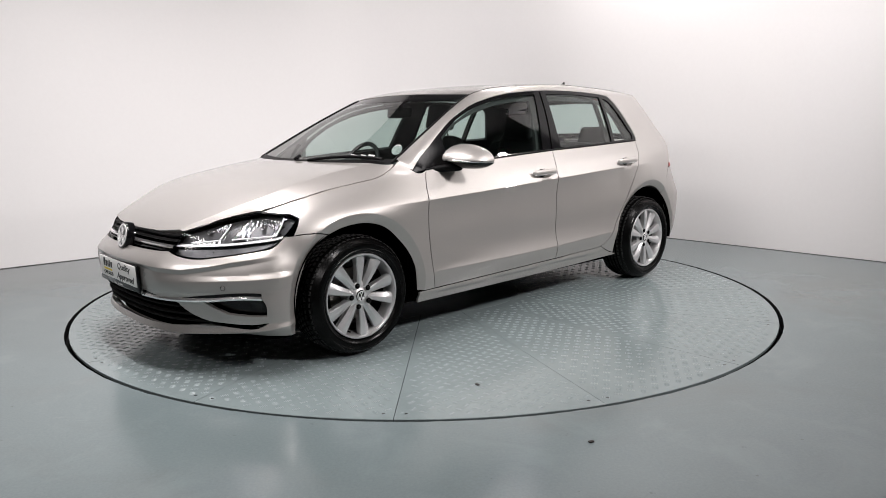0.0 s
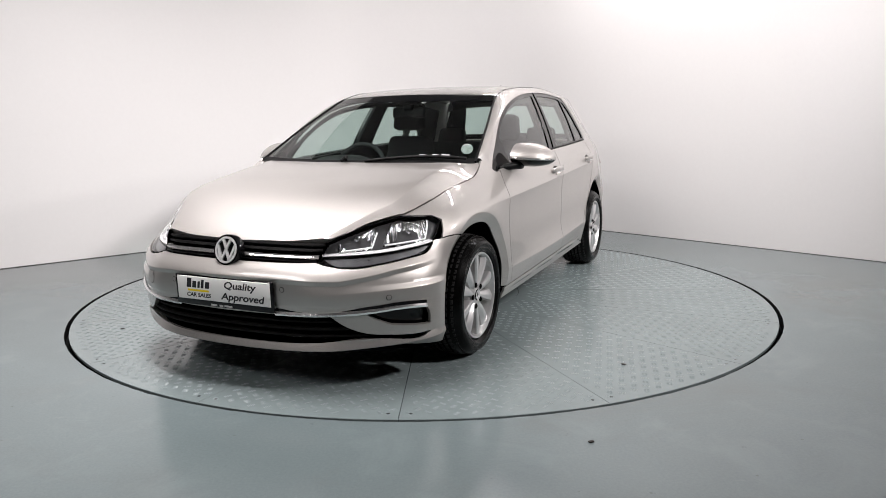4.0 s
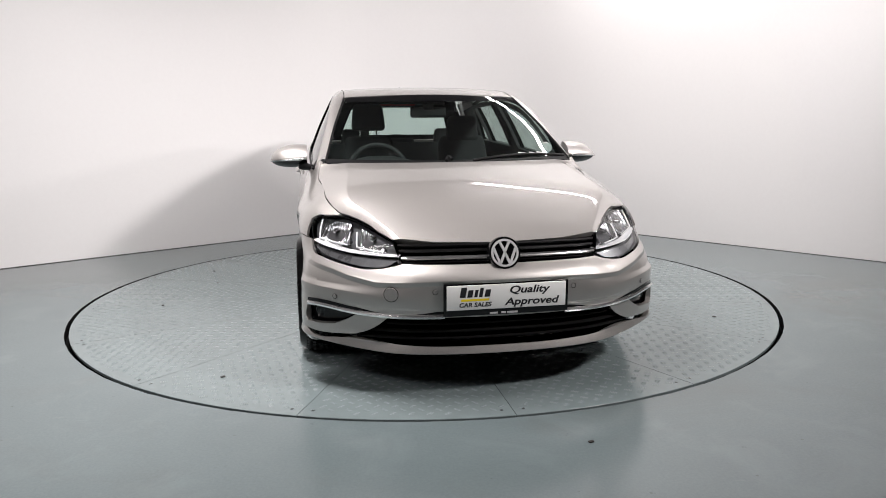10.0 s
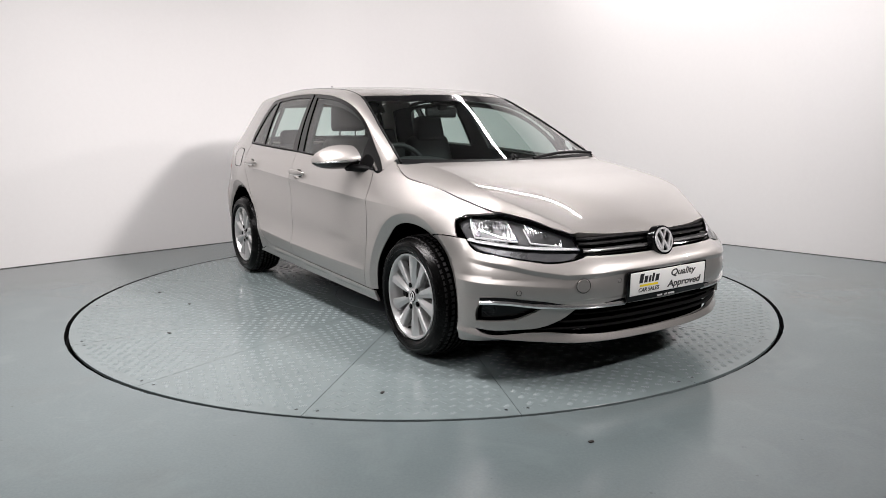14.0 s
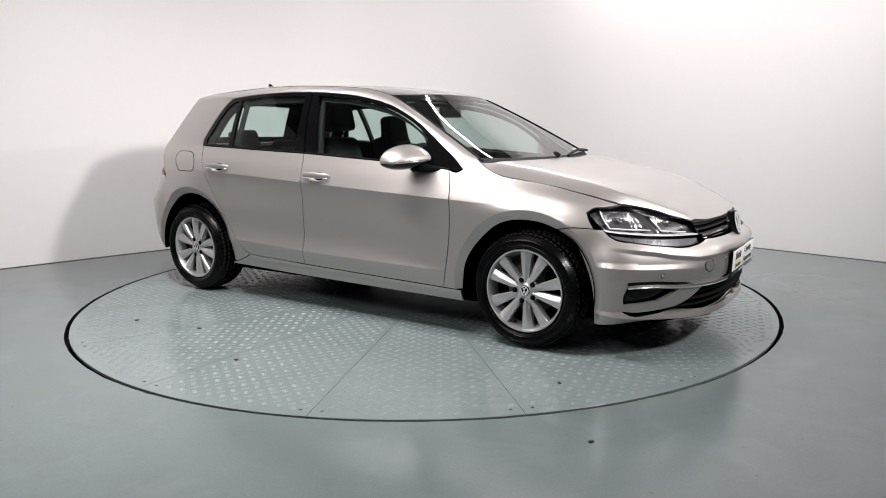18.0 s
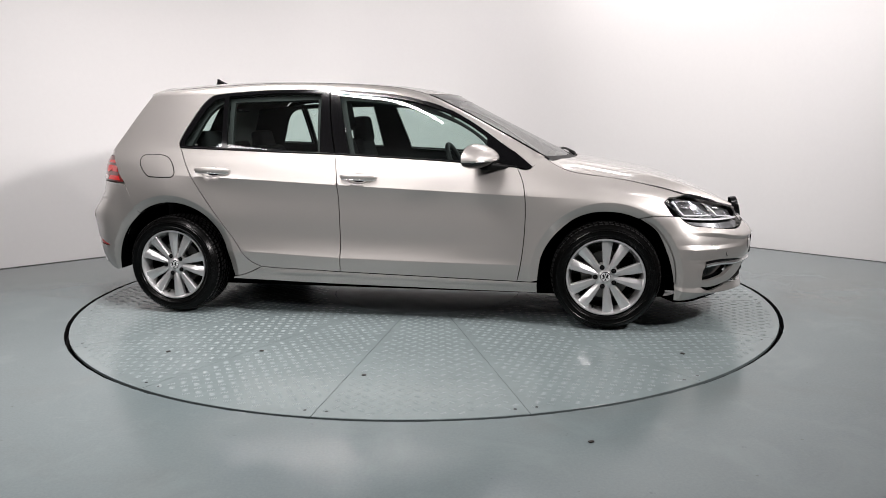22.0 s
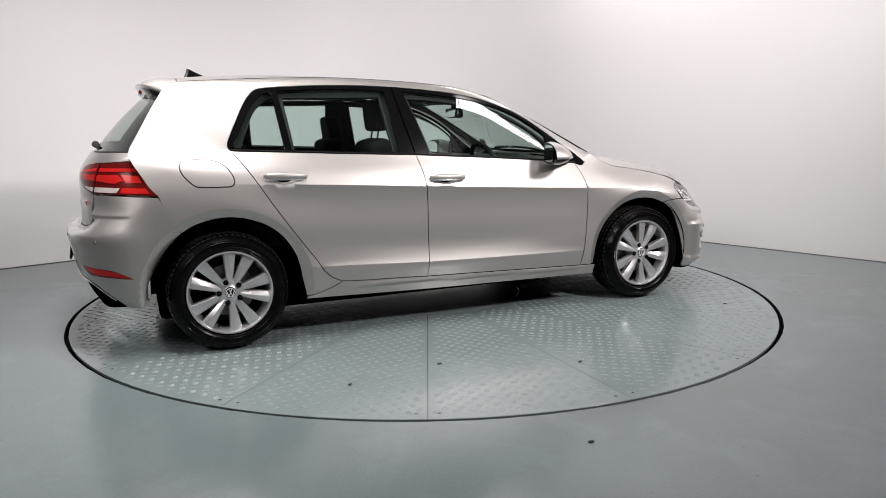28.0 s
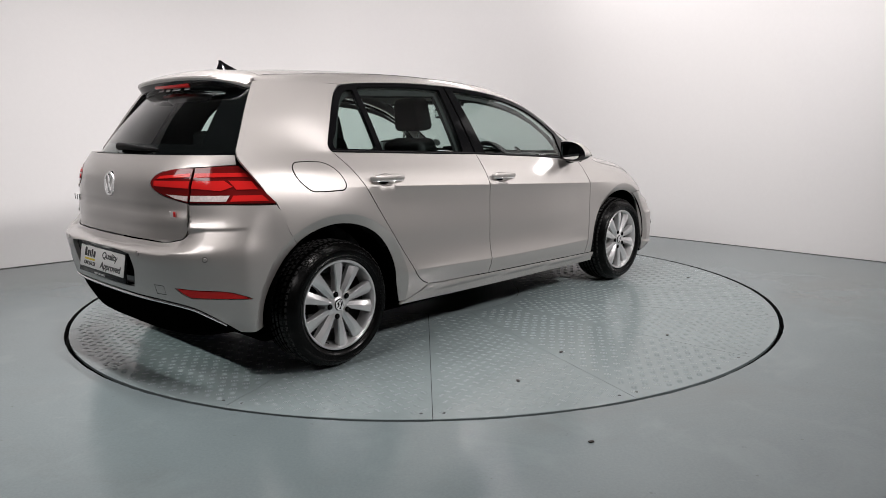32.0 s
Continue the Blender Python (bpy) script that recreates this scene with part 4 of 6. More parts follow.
def build_mirror(car, sign):
    """Door mirror: painted shell, black foot and belly, indicator strip, glass."""
    rows = []
    ys = 1 - (1 - np.linspace(0, 1, 19)) ** 1.6
    run = 1 - (1 - np.linspace(0, 1, 13)) ** 1.7
    for t in ys:
        y = .800 + .215 * t
        e = math.sqrt(max(0.0, 1 - (max(t - .30, 0) / .70) ** 2.2)) if t > .30 else 1 - .10 * ((.30 - t) / .30) ** 2
        e = max(e, .03)
        zc, xb = .962 - .014 * t, .575 - .045 * t
        length, high, deep = .150 * (.35 + .65 * e), .082 * e, .056 * e
        top = [(xb + length * u, zc + high * (1 - u ** 1.9) ** .62 * (1 - .10 * math.exp(-(u / .08) ** 2))) for u in run]
        low = [(xb + length * u, zc - deep * (1 - u ** 2.6) ** .7 * (1 - .12 * math.exp(-(u / .08) ** 2))) for u in run[::-1][1:]]
        rows.append([(x, sign * y, z) for x, z in top + low])
    shell = loft("mirror_shell", rows, PAINT, closed=True, caps=True, angle=50)
    # black belly and rear frame
    shell.materials.append(GLOSSBLACK)
    for p in shell.polygons:
        if p.center.z < .953 - .014 * (abs(p.center.y) - .8) / .2 or abs(p.normal.x) > .8 and p.center.x < .62:
            p.material_index = 1
    mir = part("door_mirror", shell, car, "silver door mirror with a black belly")
    foot = []
    for t in np.linspace(0, 1, 8):
        y = .765 + .085 * t
        zc, xc = .903 + .014 * t, .725 - .085 * t
        foot.append([(xc + (.055 - .015 * t) * math.cos(q), sign * y, zc + (.018 + .008 * t) * math.sin(q)) for q in np.linspace(0, 2 * math.pi, 15)[:-1]])
    part("mirror_foot", loft("mirror_foot", foot, TRIM, closed=True, caps=True, angle=60), mir)
    line = []
    for t in np.linspace(.05, .97, 14):
        e = math.sqrt(max(0.0, 1 - (max(t - .30, 0) / .70) ** 2.2)) if t > .30 else 1 - .10 * ((.30 - t) / .30) ** 2
        line.append((.575 - .045 * t + .149 * (.35 + .65 * max(e, .03)), sign * (.802 + .215 * t), .957 - .014 * t))
    part("indicator_strip", tube("indicator_strip", line, .005, SATIN, 8), mir, "clear indicator strip")
    g = []
    for q in np.linspace(0, 2 * math.pi, 33)[:-1]:
        c, s = math.cos(q), math.sin(q)
        dy = .078 * abs(c) ** .6 * (1 if c > 0 else -1)
        g.append((.549 - .21 * dy, sign * (.892 + dy), .968 + .050 * abs(s) ** .7 * (1 if s > 0 else -1)))
    me = mesh_of("mirror_glass", g, [tuple(range(32)) if sign > 0 else tuple(range(32))[::-1]], MIRROR, smooth=False)
    part("mirror_glass", me, mir, "mirror glass")


def build_body(car):
    doorlines = [CHAR, LOWER]
    def sill_fold(q, P):
        top = np.interp(q[:, 0], [-.80, -.223, .361, .82], [.302, .291, .276, .264])
        d = top - q[:, 1]
        return .005 * np.clip((q[:, 0] + .84) / .12, 0, 1) * np.clip(d / .010, 0, 1) * np.clip((.034 - d) / .010, 0, 1)
    for sign in (-1, 1):
        kw = dict(sign=sign)
        panel("wing", car, side_skin, [FRONT_GAP[::-1] + [], [(.812, .901), (.878, .892), (.897, .906)], [(.897, .906), (.935, .938), (.966, .955)],
                     HOOD_GAP, [(1.735, .745), (1.69, .738), (1.640, .735)], [(1.640, .735), (1.613, .716)], [(1.613, .716), (1.628, .690), (1.660, .640)],
                     [(1.660, .640), (1.612, .643), (1.531, .640), (1.478, .628)], ARCH_FRONT[::-1], [(.934, .262), (.820, .264)]], PAINT,
                     "silver front wing", lines=[CHAR, LIP_FRONT], warp=arch_lip, cell=.02, **kw)
        fd = panel("front_door", car, side_skin, [DLO_LOW[3:8], FRONT_GAP, DOOR_LOW, MID_GAP[::-1]], PAINT, "closed silver front door", lines=doorlines, holes=[bowl_edge(-.204, .018, .850)], **kw)
        rd = panel("rear_door", car, side_skin, [DLO_LOW[:4], MID_GAP, DOOR_LOW_REAR, REAR_GAP], PAINT, "closed silver rear door", lines=doorlines, holes=[bowl_edge(-1.117, -.889, .887)], **kw)
        hatch_edge = [(-1.652, .843), (-1.684, .900), (-1.726, .975), (-1.737, 1.005), (-1.732, 1.04)]
        hatch_edge2 = [(-1.732, 1.04), (-1.69, 1.11), (-1.62, 1.23), (-1.545, 1.345)]
        panel("quarter_panel", car, side_skin, [ARCH_REAR, QUARTER_SEAM, [(-1.620, .812), (-1.652, .843)], hatch_edge, hatch_edge2, [(-1.545, 1.345), (-1.30, 1.350), (-1.075, 1.343)],
              [(-1.075, 1.343)] + DLO_REAR + [(-1.259, 1.019)], REAR_GAP[::-1], [(-.720, .311), (-.80, .272), (-.913, .238)]], PAINT, "silver rear quarter panel", lines=[CHAR, LIP_REAR], warp=arch_lip, cell=.02, **kw)
        panel("sill", car, side_skin, [SILL_LOW, [(.934, .197), (.934, .262)], [(.934, .262), (.820, .264)], DOOR_LOW, DOOR_LOW_REAR,
              [(-.720, .311), (-.80, .272), (-.913, .238)], [(-.913, .238), (-.917, .227)]], PAINT, "silver sill", cell=.012, warp=sill_fold, **kw)
        # fuel flap on the right quarter
        if sign < 0:
            panel("fuel_flap", car, side_skin, [[(-1.505, .966), (-1.49, .978), (-1.462, .981), (-1.40, .980), (-1.352, .975), (-1.318, .962), (-1.299, .948), (-1.262, .892), (-1.257, .868), (-1.268, .851),
                  (-1.315, .846), (-1.40, .847), (-1.440, .851), (-1.470, .874), (-1.508, .930), (-1.511, .950), (-1.505, .966)]], PAINT, "silver fuel filler flap", lift=.0015, thick=.001, **kw)
            flap = [(-1.505, .966), (-1.49, .978), (-1.462, .981), (-1.40, .980), (-1.352, .975), (-1.318, .962), (-1.299, .948), (-1.262, .892), (-1.257, .868), (-1.268, .851),
                    (-1.315, .846), (-1.40, .847), (-1.440, .851), (-1.470, .874), (-1.508, .930), (-1.511, .950), (-1.505, .966)]
            ln = curve(flap, .01)
            part("flap_joint", tube("flap_joint", [(x, sign * (float(side(x, z)) + .0004), z) for x, z in ln[:-1]], .0024, LINER, 6, closed=True), car)
        # glazing
        surround = np.array(list(outline(DLO_LOW, [(.878, .893), (.896, .897), (.895, .907)], DLO_TOP, [(-1.075, 1.343), (-1.090, 1.340), (-1.100, 1.333)], DLO_REAR, [(-1.268, 1.030), (-1.267, 1.022), (-1.259, 1.019)], step=.02)))
        qg = outline([(-1.232, 1.036), (-.985, 1.026)], [(-.985, 1.026), (-1.016, 1.318)], [(-1.016, 1.318), (-1.062, 1.313), (-1.10, 1.283), (-1.155, 1.205), (-1.205, 1.108), (-1.238, 1.050), (-1.232, 1.036)])
        rg = outline([(-.945, 1.022), (-.633, 1.008), (-.352, .996)], [(-.352, .996), (-.384, 1.336)], [(-.384, 1.336), (-.67, 1.343), (-.984, 1.330)], [(-.984, 1.330), (-.945, 1.022)])
        fg = outline([(-.166, .986), (.20, .964), (.640, .932)], [(.640, .932), (.632, 1.075)], [(.632, 1.075), (.520, 1.152), (.357, 1.230), (.191, 1.278), (.02, 1.308), (-.15, 1.325), (-.268, 1.334)], [(-.268, 1.334), (-.166, .986)])
        panel("window_surround", car, side_skin, surround, GLOSSBLACK, "gloss black window surround", gap=.002, holes=[qg, rg, fg], lift=-.003, thick=.02, cell=.04, **kw)
        for nm, g in (("quarter_window", qg), ("rear_door_window", rg), ("front_door_window", fg)):
            panel(nm, car, side_skin, g, GLASS, "green-tinted side window", gap=-.004, lift=-.009, thick=0, cell=.02, **kw)
        # black waist seal and bright strip under the windows
        seal = curve(DLO_LOW[:-1], .03)
        part("waist_seal", tube("waist_seal", [(x, sign * (float(side(x, z)) - .002), z + .004) for x, z in seal], .005, TRIM, 8), car)
        part("pillar_joint", tube("pillar_joint", [(x, sign * (float(side(x, z)) - .0015), z) for x, z in curve([(-.256, .980), (-.30, 1.17), (-.333, 1.358)], .03)], .0035, LINER, 6), car)
        # roof side, pillar and windscreen edge
        xs = np.concatenate([np.linspace(.960, .895, 6), np.linspace(.88, -1.075, 70), np.linspace(-1.10, -1.53, 14)])
        top = np.array(DLO_TOP[::-1] + [(.966, .953)])
        zl = np.where(xs < -1.075, 1.3445, np.where(xs > .893, np.interp(xs, [.893, .966], [.905, .951]), hermite(top[:-1, 0], top[:-1, 1], xs)))
        a = np.stack([xs, sign * side(xs, zl), zl], -1)
        b = rail(xs) * np.array([1, sign, 1])
        strip("roof_side", car, a, b, PAINT, .010, k=10, label="silver roof side and windscreen pillar")
        # seam between pillar and glass
        part("screen_seal", tube("screen_seal", [tuple(p) for p in rail(np.linspace(.985, .27, 30)) * np.array([1, sign, 1])], .007, TRIM, 8), car)
        part("roof_joint", tube("roof_joint", [tuple(p) for p in rail(np.linspace(.26, -1.46, 40)) * np.array([1, sign, 1]) + np.array([0, 0, -.001])], .003, LINER, 6), car)
        # handles
        build_handle(fd, -.204, .018, .850, sign)
        build_handle(rd, -1.117, -.889, .887, sign)
        build_mirror(car, sign)
        # inner trim, wheel housings
        panel("inner_trim", car, side_skin, outline([(-1.55, .76), (-1.10, .76)], [(-1.10, .76), (-.84, .58)], [(-.84, .58), (-.80, .36)], [(-.80, .36), (.80, .36)], [(.80, .36), (.80, .88)], [(.80, .88), (.60, .92), (-.26, .972), (-1.26, 1.013), (-1.55, 1.02)], [(-1.55, 1.02), (-1.55, .76)]),
              DASH, "dark door and side linings", lift=-.055, thick=0, cell=.06, **kw)
        q2 = outline([(-1.205, 1.040), (-.955, 1.028)], [(-.955, 1.028), (-.985, 1.305)], [(-.985, 1.305), (-1.045, 1.298), (-1.085, 1.270), (-1.175, 1.110), (-1.205, 1.040)])
        r2 = outline([(-.925, 1.026), (-.375, 1.000)], [(-.375, 1.000), (-.410, 1.318)], [(-.410, 1.318), (-.955, 1.310)], [(-.955, 1.310), (-.925, 1.026)])
        f2 = outline([(-.145, .988), (.70, .925)], [(.70, .925), (.62, 1.06), (.51, 1.143), (.35, 1.215), (.18, 1.260), (0, 1.290), (-.235, 1.310)], [(-.235, 1.310), (-.145, .988)])
        panel("pillar_trim", car, side_skin, outline([(-1.50, 1.0), (.80, .90)], [(.80, .90), (.62, 1.08), (.35, 1.235), (0, 1.315), (-.5, 1.345), (-1.0, 1.33), (-1.35, 1.30)], [(-1.35, 1.30), (-1.50, 1.0)]),
              PILLAR, "grey inner pillar trim", gap=0, holes=[q2, r2, f2], lift=-.036, thick=.02, cell=.05, **kw)
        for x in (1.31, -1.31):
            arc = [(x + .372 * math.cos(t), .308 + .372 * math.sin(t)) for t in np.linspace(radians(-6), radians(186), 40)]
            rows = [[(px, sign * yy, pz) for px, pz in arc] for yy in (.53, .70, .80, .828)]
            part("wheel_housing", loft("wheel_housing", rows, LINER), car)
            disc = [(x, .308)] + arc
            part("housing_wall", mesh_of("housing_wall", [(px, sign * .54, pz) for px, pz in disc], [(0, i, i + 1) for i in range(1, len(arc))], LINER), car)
    # black sheet behind the side panels, added to put shade into the door gaps
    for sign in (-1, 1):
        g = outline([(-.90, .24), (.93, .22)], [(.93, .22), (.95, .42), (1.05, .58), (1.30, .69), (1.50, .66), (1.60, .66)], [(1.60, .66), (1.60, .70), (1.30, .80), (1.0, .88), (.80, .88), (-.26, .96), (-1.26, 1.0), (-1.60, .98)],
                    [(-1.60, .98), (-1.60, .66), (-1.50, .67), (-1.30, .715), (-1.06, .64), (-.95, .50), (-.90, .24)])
        panel("gap_blackout", car, side_skin, g, LINER, gap=0, lift=-.020, thick=0, cell=.06, sign=sign)

    # bonnet
    yb = lambda x: hermite(BONNET_X, BONNET_Y, np.asarray(x, float))
    ex = [.985, 1.05, 1.121, 1.25, 1.40, 1.55, 1.68, 1.735]
    right = [(x, -float(yb(x))) for x in ex]
    lampr = [(1.735, -.655), (1.80, -.598), (1.887, -.537), (1.969, -.487), (2.029, -.444)]
    nose_edge = [(2.029, -.444), (2.062, -.30), (2.072, -.15), (2.076, 0), (2.072, .15), (2.062, .30), (2.029, .444)]
    rear = [(.985, .718), (1.07, .55), (1.125, .30), (1.14, 0), (1.125, -.30), (1.07, -.55), (.985, -.718)]
    fx = np.linspace(1.0, 2.05, 100)
    folds = [(x, s * (float(yb(x) * ridge(x)) + d)) for s in (-1, 1) for d in (-.004, .004) for x in fx]
    panel("bonnet", car, bonnet_skin, [rear, right, lampr, nose_edge, [(x, -y) for x, y in lampr[::-1]], [(x, -y) for x, y in right[::-1]]], PAINT, "silver bonnet", thick=.025, cell=.024, lines=[folds])
    # the bonnet's edge turns down to the headlamps
    ux = np.linspace(3.62, 2.14, 24)
    low = nose(ux, hermite([2.12, 2.40, 2.75, 3.40, 4.45], [.660, .685, .709, .735, .743], ux) + .003)
    for sign in (-1, 1):
        flip = np.array([1, sign, 1])
        xe = np.clip(low[:, 0], 1.738, 2.026)
        ye = np.interp(xe, [1.735, 1.80, 1.887, 1.969, 2.029], [.655, .598, .537, .487, .444]) - .003
        high = np.stack([xe, ye, bonnet(xe, ye) - .001], -1)
        strip("bonnet_edge", car, high * flip, low * flip, PAINT, 0, k=3, label="turned-down silver bonnet edge")
    panel("bonnet_liner", car, bonnet_skin, [[(1.0, .68), (1.0, -.68)], [(1.0, -.68), (1.5, -.62), (1.98, -.43)], [(1.98, -.43), (2.03, 0), (1.98, .43)], [(1.98, .43), (1.5, .62), (1.0, .68)]], LINER, lift=-.03, gap=0, thick=0, cell=.08)

    # roof
    rx = np.linspace(.262, -1.475, 30)
    re = [tuple(p) for p in np.stack([rx, hermite(RAIL_X, RAIL_Y, rx)], -1)]
    panel("roof", car, roof_skin, [[(.262, .5565), (.315, .40), (.345, .20), (.352, 0), (.345, -.20), (.315, -.40), (.262, -.5565)], [(x, -y) for x, y in re],
          [(-1.475, -.508), (-1.475, 0), (-1.475, .508)], re[::-1]], PAINT, "silver roof", gap=.001, cell=.04)
    panel("headliner", car, roof_skin, [[(.27, .50), (.31, 0), (.27, -.50)], [(.27, -.50), (-1.45, -.48)], [(-1.45, -.48), (-1.45, .48)], [(-1.45, .48), (.27, .50)]], HEADLINER, "grey cloth headliner", lift=-.035, gap=0, thick=0, cell=.1)

    # windscreen and rear window between their edges
    def pane(name, edge, centre, mat, label, inset=0.0, n=24, drop=0.0, crown=1.0):
        rows = []
        for p, c in zip(edge, centre):
            row = []
            for q in np.linspace(-1 + inset, 1 - inset, n + 1):
                k = 1 - abs(q) ** 2.2
                row.append((p[0] + (c[0] - p[0]) * k, q * p[1], p[2] + (c[2] - p[2]) * k - drop))
            rows.append(row)
        me = loft(name, rows, mat, angle=80)
        if me.polygons[len(me.polygons) // 2].normal.z < 0:
            bm = bmesh.new()
            bm.from_mesh(me)
            bmesh.ops.reverse_faces(bm, faces=bm.faces[:])
            bm.to_mesh(me)
            bm.free()
        return part(name, me, car, label)
    ex = np.linspace(.985, .262, 20)
    e = rail(ex)
    cx, cz = np.linspace(1.125, .352, 20), hermite([.352, .74, 1.125], [1.335, 1.130, .935], np.linspace(1.125, .352, 20)[::-1])[::-1]
    c = np.stack([cx, cx * 0, cz], -1)
    pane("windscreen", e, c, GLASS, "green-tinted windscreen with a wide reflection")
    pane("screen_band", e[-3:], c[-3:] + [[0, 0, .001]] * 3, GLOSSBLACK, "black printed band along the glass", .02)
    pane("cowl", np.stack([ex[:2] + .01, e[:2, 1], e[:2, 2] - .004], -1), c[:2] + [[.012, 0, -.004]] * 2, TRIM, "black cowl under the windscreen")
    # rear window edges
    t = np.linspace(0, 1, 16)
    eh = hermite([0, .33, .66, 1], [(-1.500, .503, 1.362), (-1.585, .575, 1.245), (-1.662, .637, 1.130), (-1.728, .690, 1.024)], t)
    ch = hermite([0, .5, 1], [(-1.570, 0, 1.370), (-1.755, 0, 1.200), (-1.905, 0, 1.022)], t)
    black = pane("rear_window_border", eh, ch, GLOSSBLACK, "black printed border of the rear window", drop=.004)
    bm = bmesh.new()
    bm.from_mesh(black.data)
    kill = [f for f in bm.faces if abs(f.calc_center_median().y) < .50 - .30 * (f.calc_center_median().z - 1.05) and 1.065 < f.calc_center_median().z < 1.34]
    bmesh.ops.delete(bm, geom=kill, context="FACES")
    bm.to_mesh(black.data)
    bm.free()
    pane("rear_window", eh, ch, GLASS, "green-tinted rear window")
    # tailgate frame between glass and quarter
    for sign in (-1, 1):
        part("tailgate_joint", tube("tailgate_joint", [(p[0], sign * (p[1] + .001), p[2]) for p in eh], .004, LINER, 6), car)

    # spoiler
    rows, under = [], []
    for y in np.linspace(-.518, .518, 41):
        q = abs(y) / .518
        xt, zt = -1.668 + .030 * q ** 2 + .092 * q ** 8, 1.380 - .022 * q ** 2 - .026 * q ** 10
        x0 = -1.478
        z0 = float(roof(np.array(x0), np.array(y)))
        zt = min(zt, z0 - .004)
        row = []
        for s in np.linspace(0, 1, 9):
            row.append((x0 + (xt - x0) * s, y, z0 + (zt - z0) * s + .016 * math.sin(math.pi * s) * (1 - q ** 4)))
        row += [(xt - .002, y, zt - .008), (xt + .004, y, zt - .018)]
        rows.append(row)
        under.append([(xt + .004, y, zt - .018), (xt + .020, y, zt - .046), (xt + .05, y, zt - .066), (xt + .16, y, zt - .070)])
    part("rear_spoiler", loft("rear_spoiler", rows, PAINT, angle=35), car, "silver roof spoiler over the rear window")
    part("spoiler_underside", loft("spoiler_underside", under, GLOSSBLACK, angle=35), car, "black underside of the spoiler")
    for sign in (-1, 1):
        r, w = (rows[-1], under[-1]) if sign > 0 else (rows[0], under[0])
        ring = r + w[1:]
        face = tuple(range(len(ring)))
        part("spoiler_end", mesh_of("spoiler_end", ring, [face if sign > 0 else face[::-1]], PAINT, smooth=False), car)
    part("third_brake_lamp", box("third_brake_lamp", (.02, .35, .032), RED, .006, m=pose(-1.655, 0, 1.349, 0, 25, 0), shape=lambda c: (c.x + .4 * c.y * c.y, c.y, c.z)), car, "red high brake lamp")
    for y, w in ((-.135, .06), (-.06, .05), (.03, .10), (.135, .06)):
        part("web_bar", box("web_bar", (.001, w * .8, .012), GREYINK, 0, m=pose(-1.640, -y, 1.322, 0, 40, 0)), car)
    # aerial fin
    fin = []
    for s in np.linspace(0, 1, 8):
        L = .075 * (1 - s) ** 1.3 + .008
        xc = -1.322 - .058 * s ** .8
        z = float(roof(np.array(xc), np.array(0.0))) - .004 + .060 * s
        wd = .016 * (1 - s) ** .7 + .002
        fin.append([(xc + L * math.cos(a), wd * math.sin(a), z) for a in np.linspace(0, 2 * math.pi, 17)[:-1]])
    part("aerial", loft("aerial", fin, GLOSSBLACK, closed=True, caps=True, angle=50), car, "black shark-fin aerial")

    # front bumper with its openings
    M = lambda pts: [(-u, z) for u, z in pts[::-1]]
    top_half = [(0, .572), (.9, .573), (1.88, .577)]
    lamp_low = [(1.88, .577), (2.23, .556), (2.50, .547), (2.98, .556), (3.63, .574), (4.11, .590), (4.50, .637)]
    seam = [(4.50, .637), (4.85, .640), (5.20, .643), (5.70, .639), (5.96, .628)]
    arch = [(5.96, .628), (5.33, .547), (5.02, .445), (4.83, .317), (4.74, .174)]
    low = [(4.74, .174), (3.9, .176), (3.0, .181), (2.0, .185), (1.0, .186), (0, .186)]
    half = [top_half, lamp_low, seam, arch, low]
    full = half + [M(r) for r in half[::-1]]
    lower_half = [(0, .352), (1.2, .353), (2.03, .350)], [(2.03, .350), (2.29, .293), (2.55, .264), (2.85, .255), (3.55, .249), (3.90, .256)], [(3.90, .256), (3.72, .244), (2.62, .243), (1.6, .233), (.8, .229), (0, .228)]
    lower = outline(*lower_half, *[M(r) for r in lower_half[::-1]], scale=NS)
    fog_half = [[(3.80, .384), (3.93, .335), (3.90, .292)], [(3.90, .292), (3.45, .294), (3.0, .303)], [(3.0, .303), (2.80, .325), (2.62, .354)], [(2.62, .354), (2.9, .372), (3.21, .384), (3.80, .384)]]
    fog = outline(*fog_half, scale=NS)
    fog2 = fog[::-1] * [-1, 1]

    def crease(p, P):
        """Folds of the bumper: a crisp edge over a flat band behind the plate, and a lip below."""
        u, z = np.abs(p[:, 0]), p[:, 1]
        ze = np.interp(u, [0, .94, 2.3, 2.8, 3.2, 4.3], [.508, .508, .498, .515, .532, .560])
        edge = .010 * np.clip(1 - (z - ze) / .06, 0, 1) * (z >= ze) + .010 * np.clip(1 - (ze - z) / .014, -.25, 1) * (z < ze)
        edge = np.where(z < .39, -.0033 * np.clip((z - .355) / .035, 0, 1), edge)
        fade = np.clip((4.4 - u) / .9, 0, 1)
        zr = np.interp(u, [2.2, 3.2, 4.4], [.448, .455, .462])
        ridge = .010 * np.where(z >= zr, np.clip(1 - (z - zr) / .020, 0, 1), np.clip(1 - (zr - z) / .055, 0, 1))
        edge = edge * fade + ridge * np.clip((u - 2.2) / 1.2, 0, 1) * np.clip((4.75 - u) / .45, 0, 1)
        zl = np.interp(u, [0, 2, 3.2, 4.8], [.209, .212, .222, .238])
        reach = np.interp(u, [0, 1.8, 3.0, 4.6, 4.9], [.038, .034, .020, .008, 0])
        tuck = np.interp(u, [0, 1.8, 3.0, 4.6, 4.9], [1.8, 1.6, .9, .25, 0])
        lip = reach * np.clip(1 - (z - zl) / .023, 0, 1) * (z >= zl) + (reach - tuck * (zl - z)) * (z < zl)
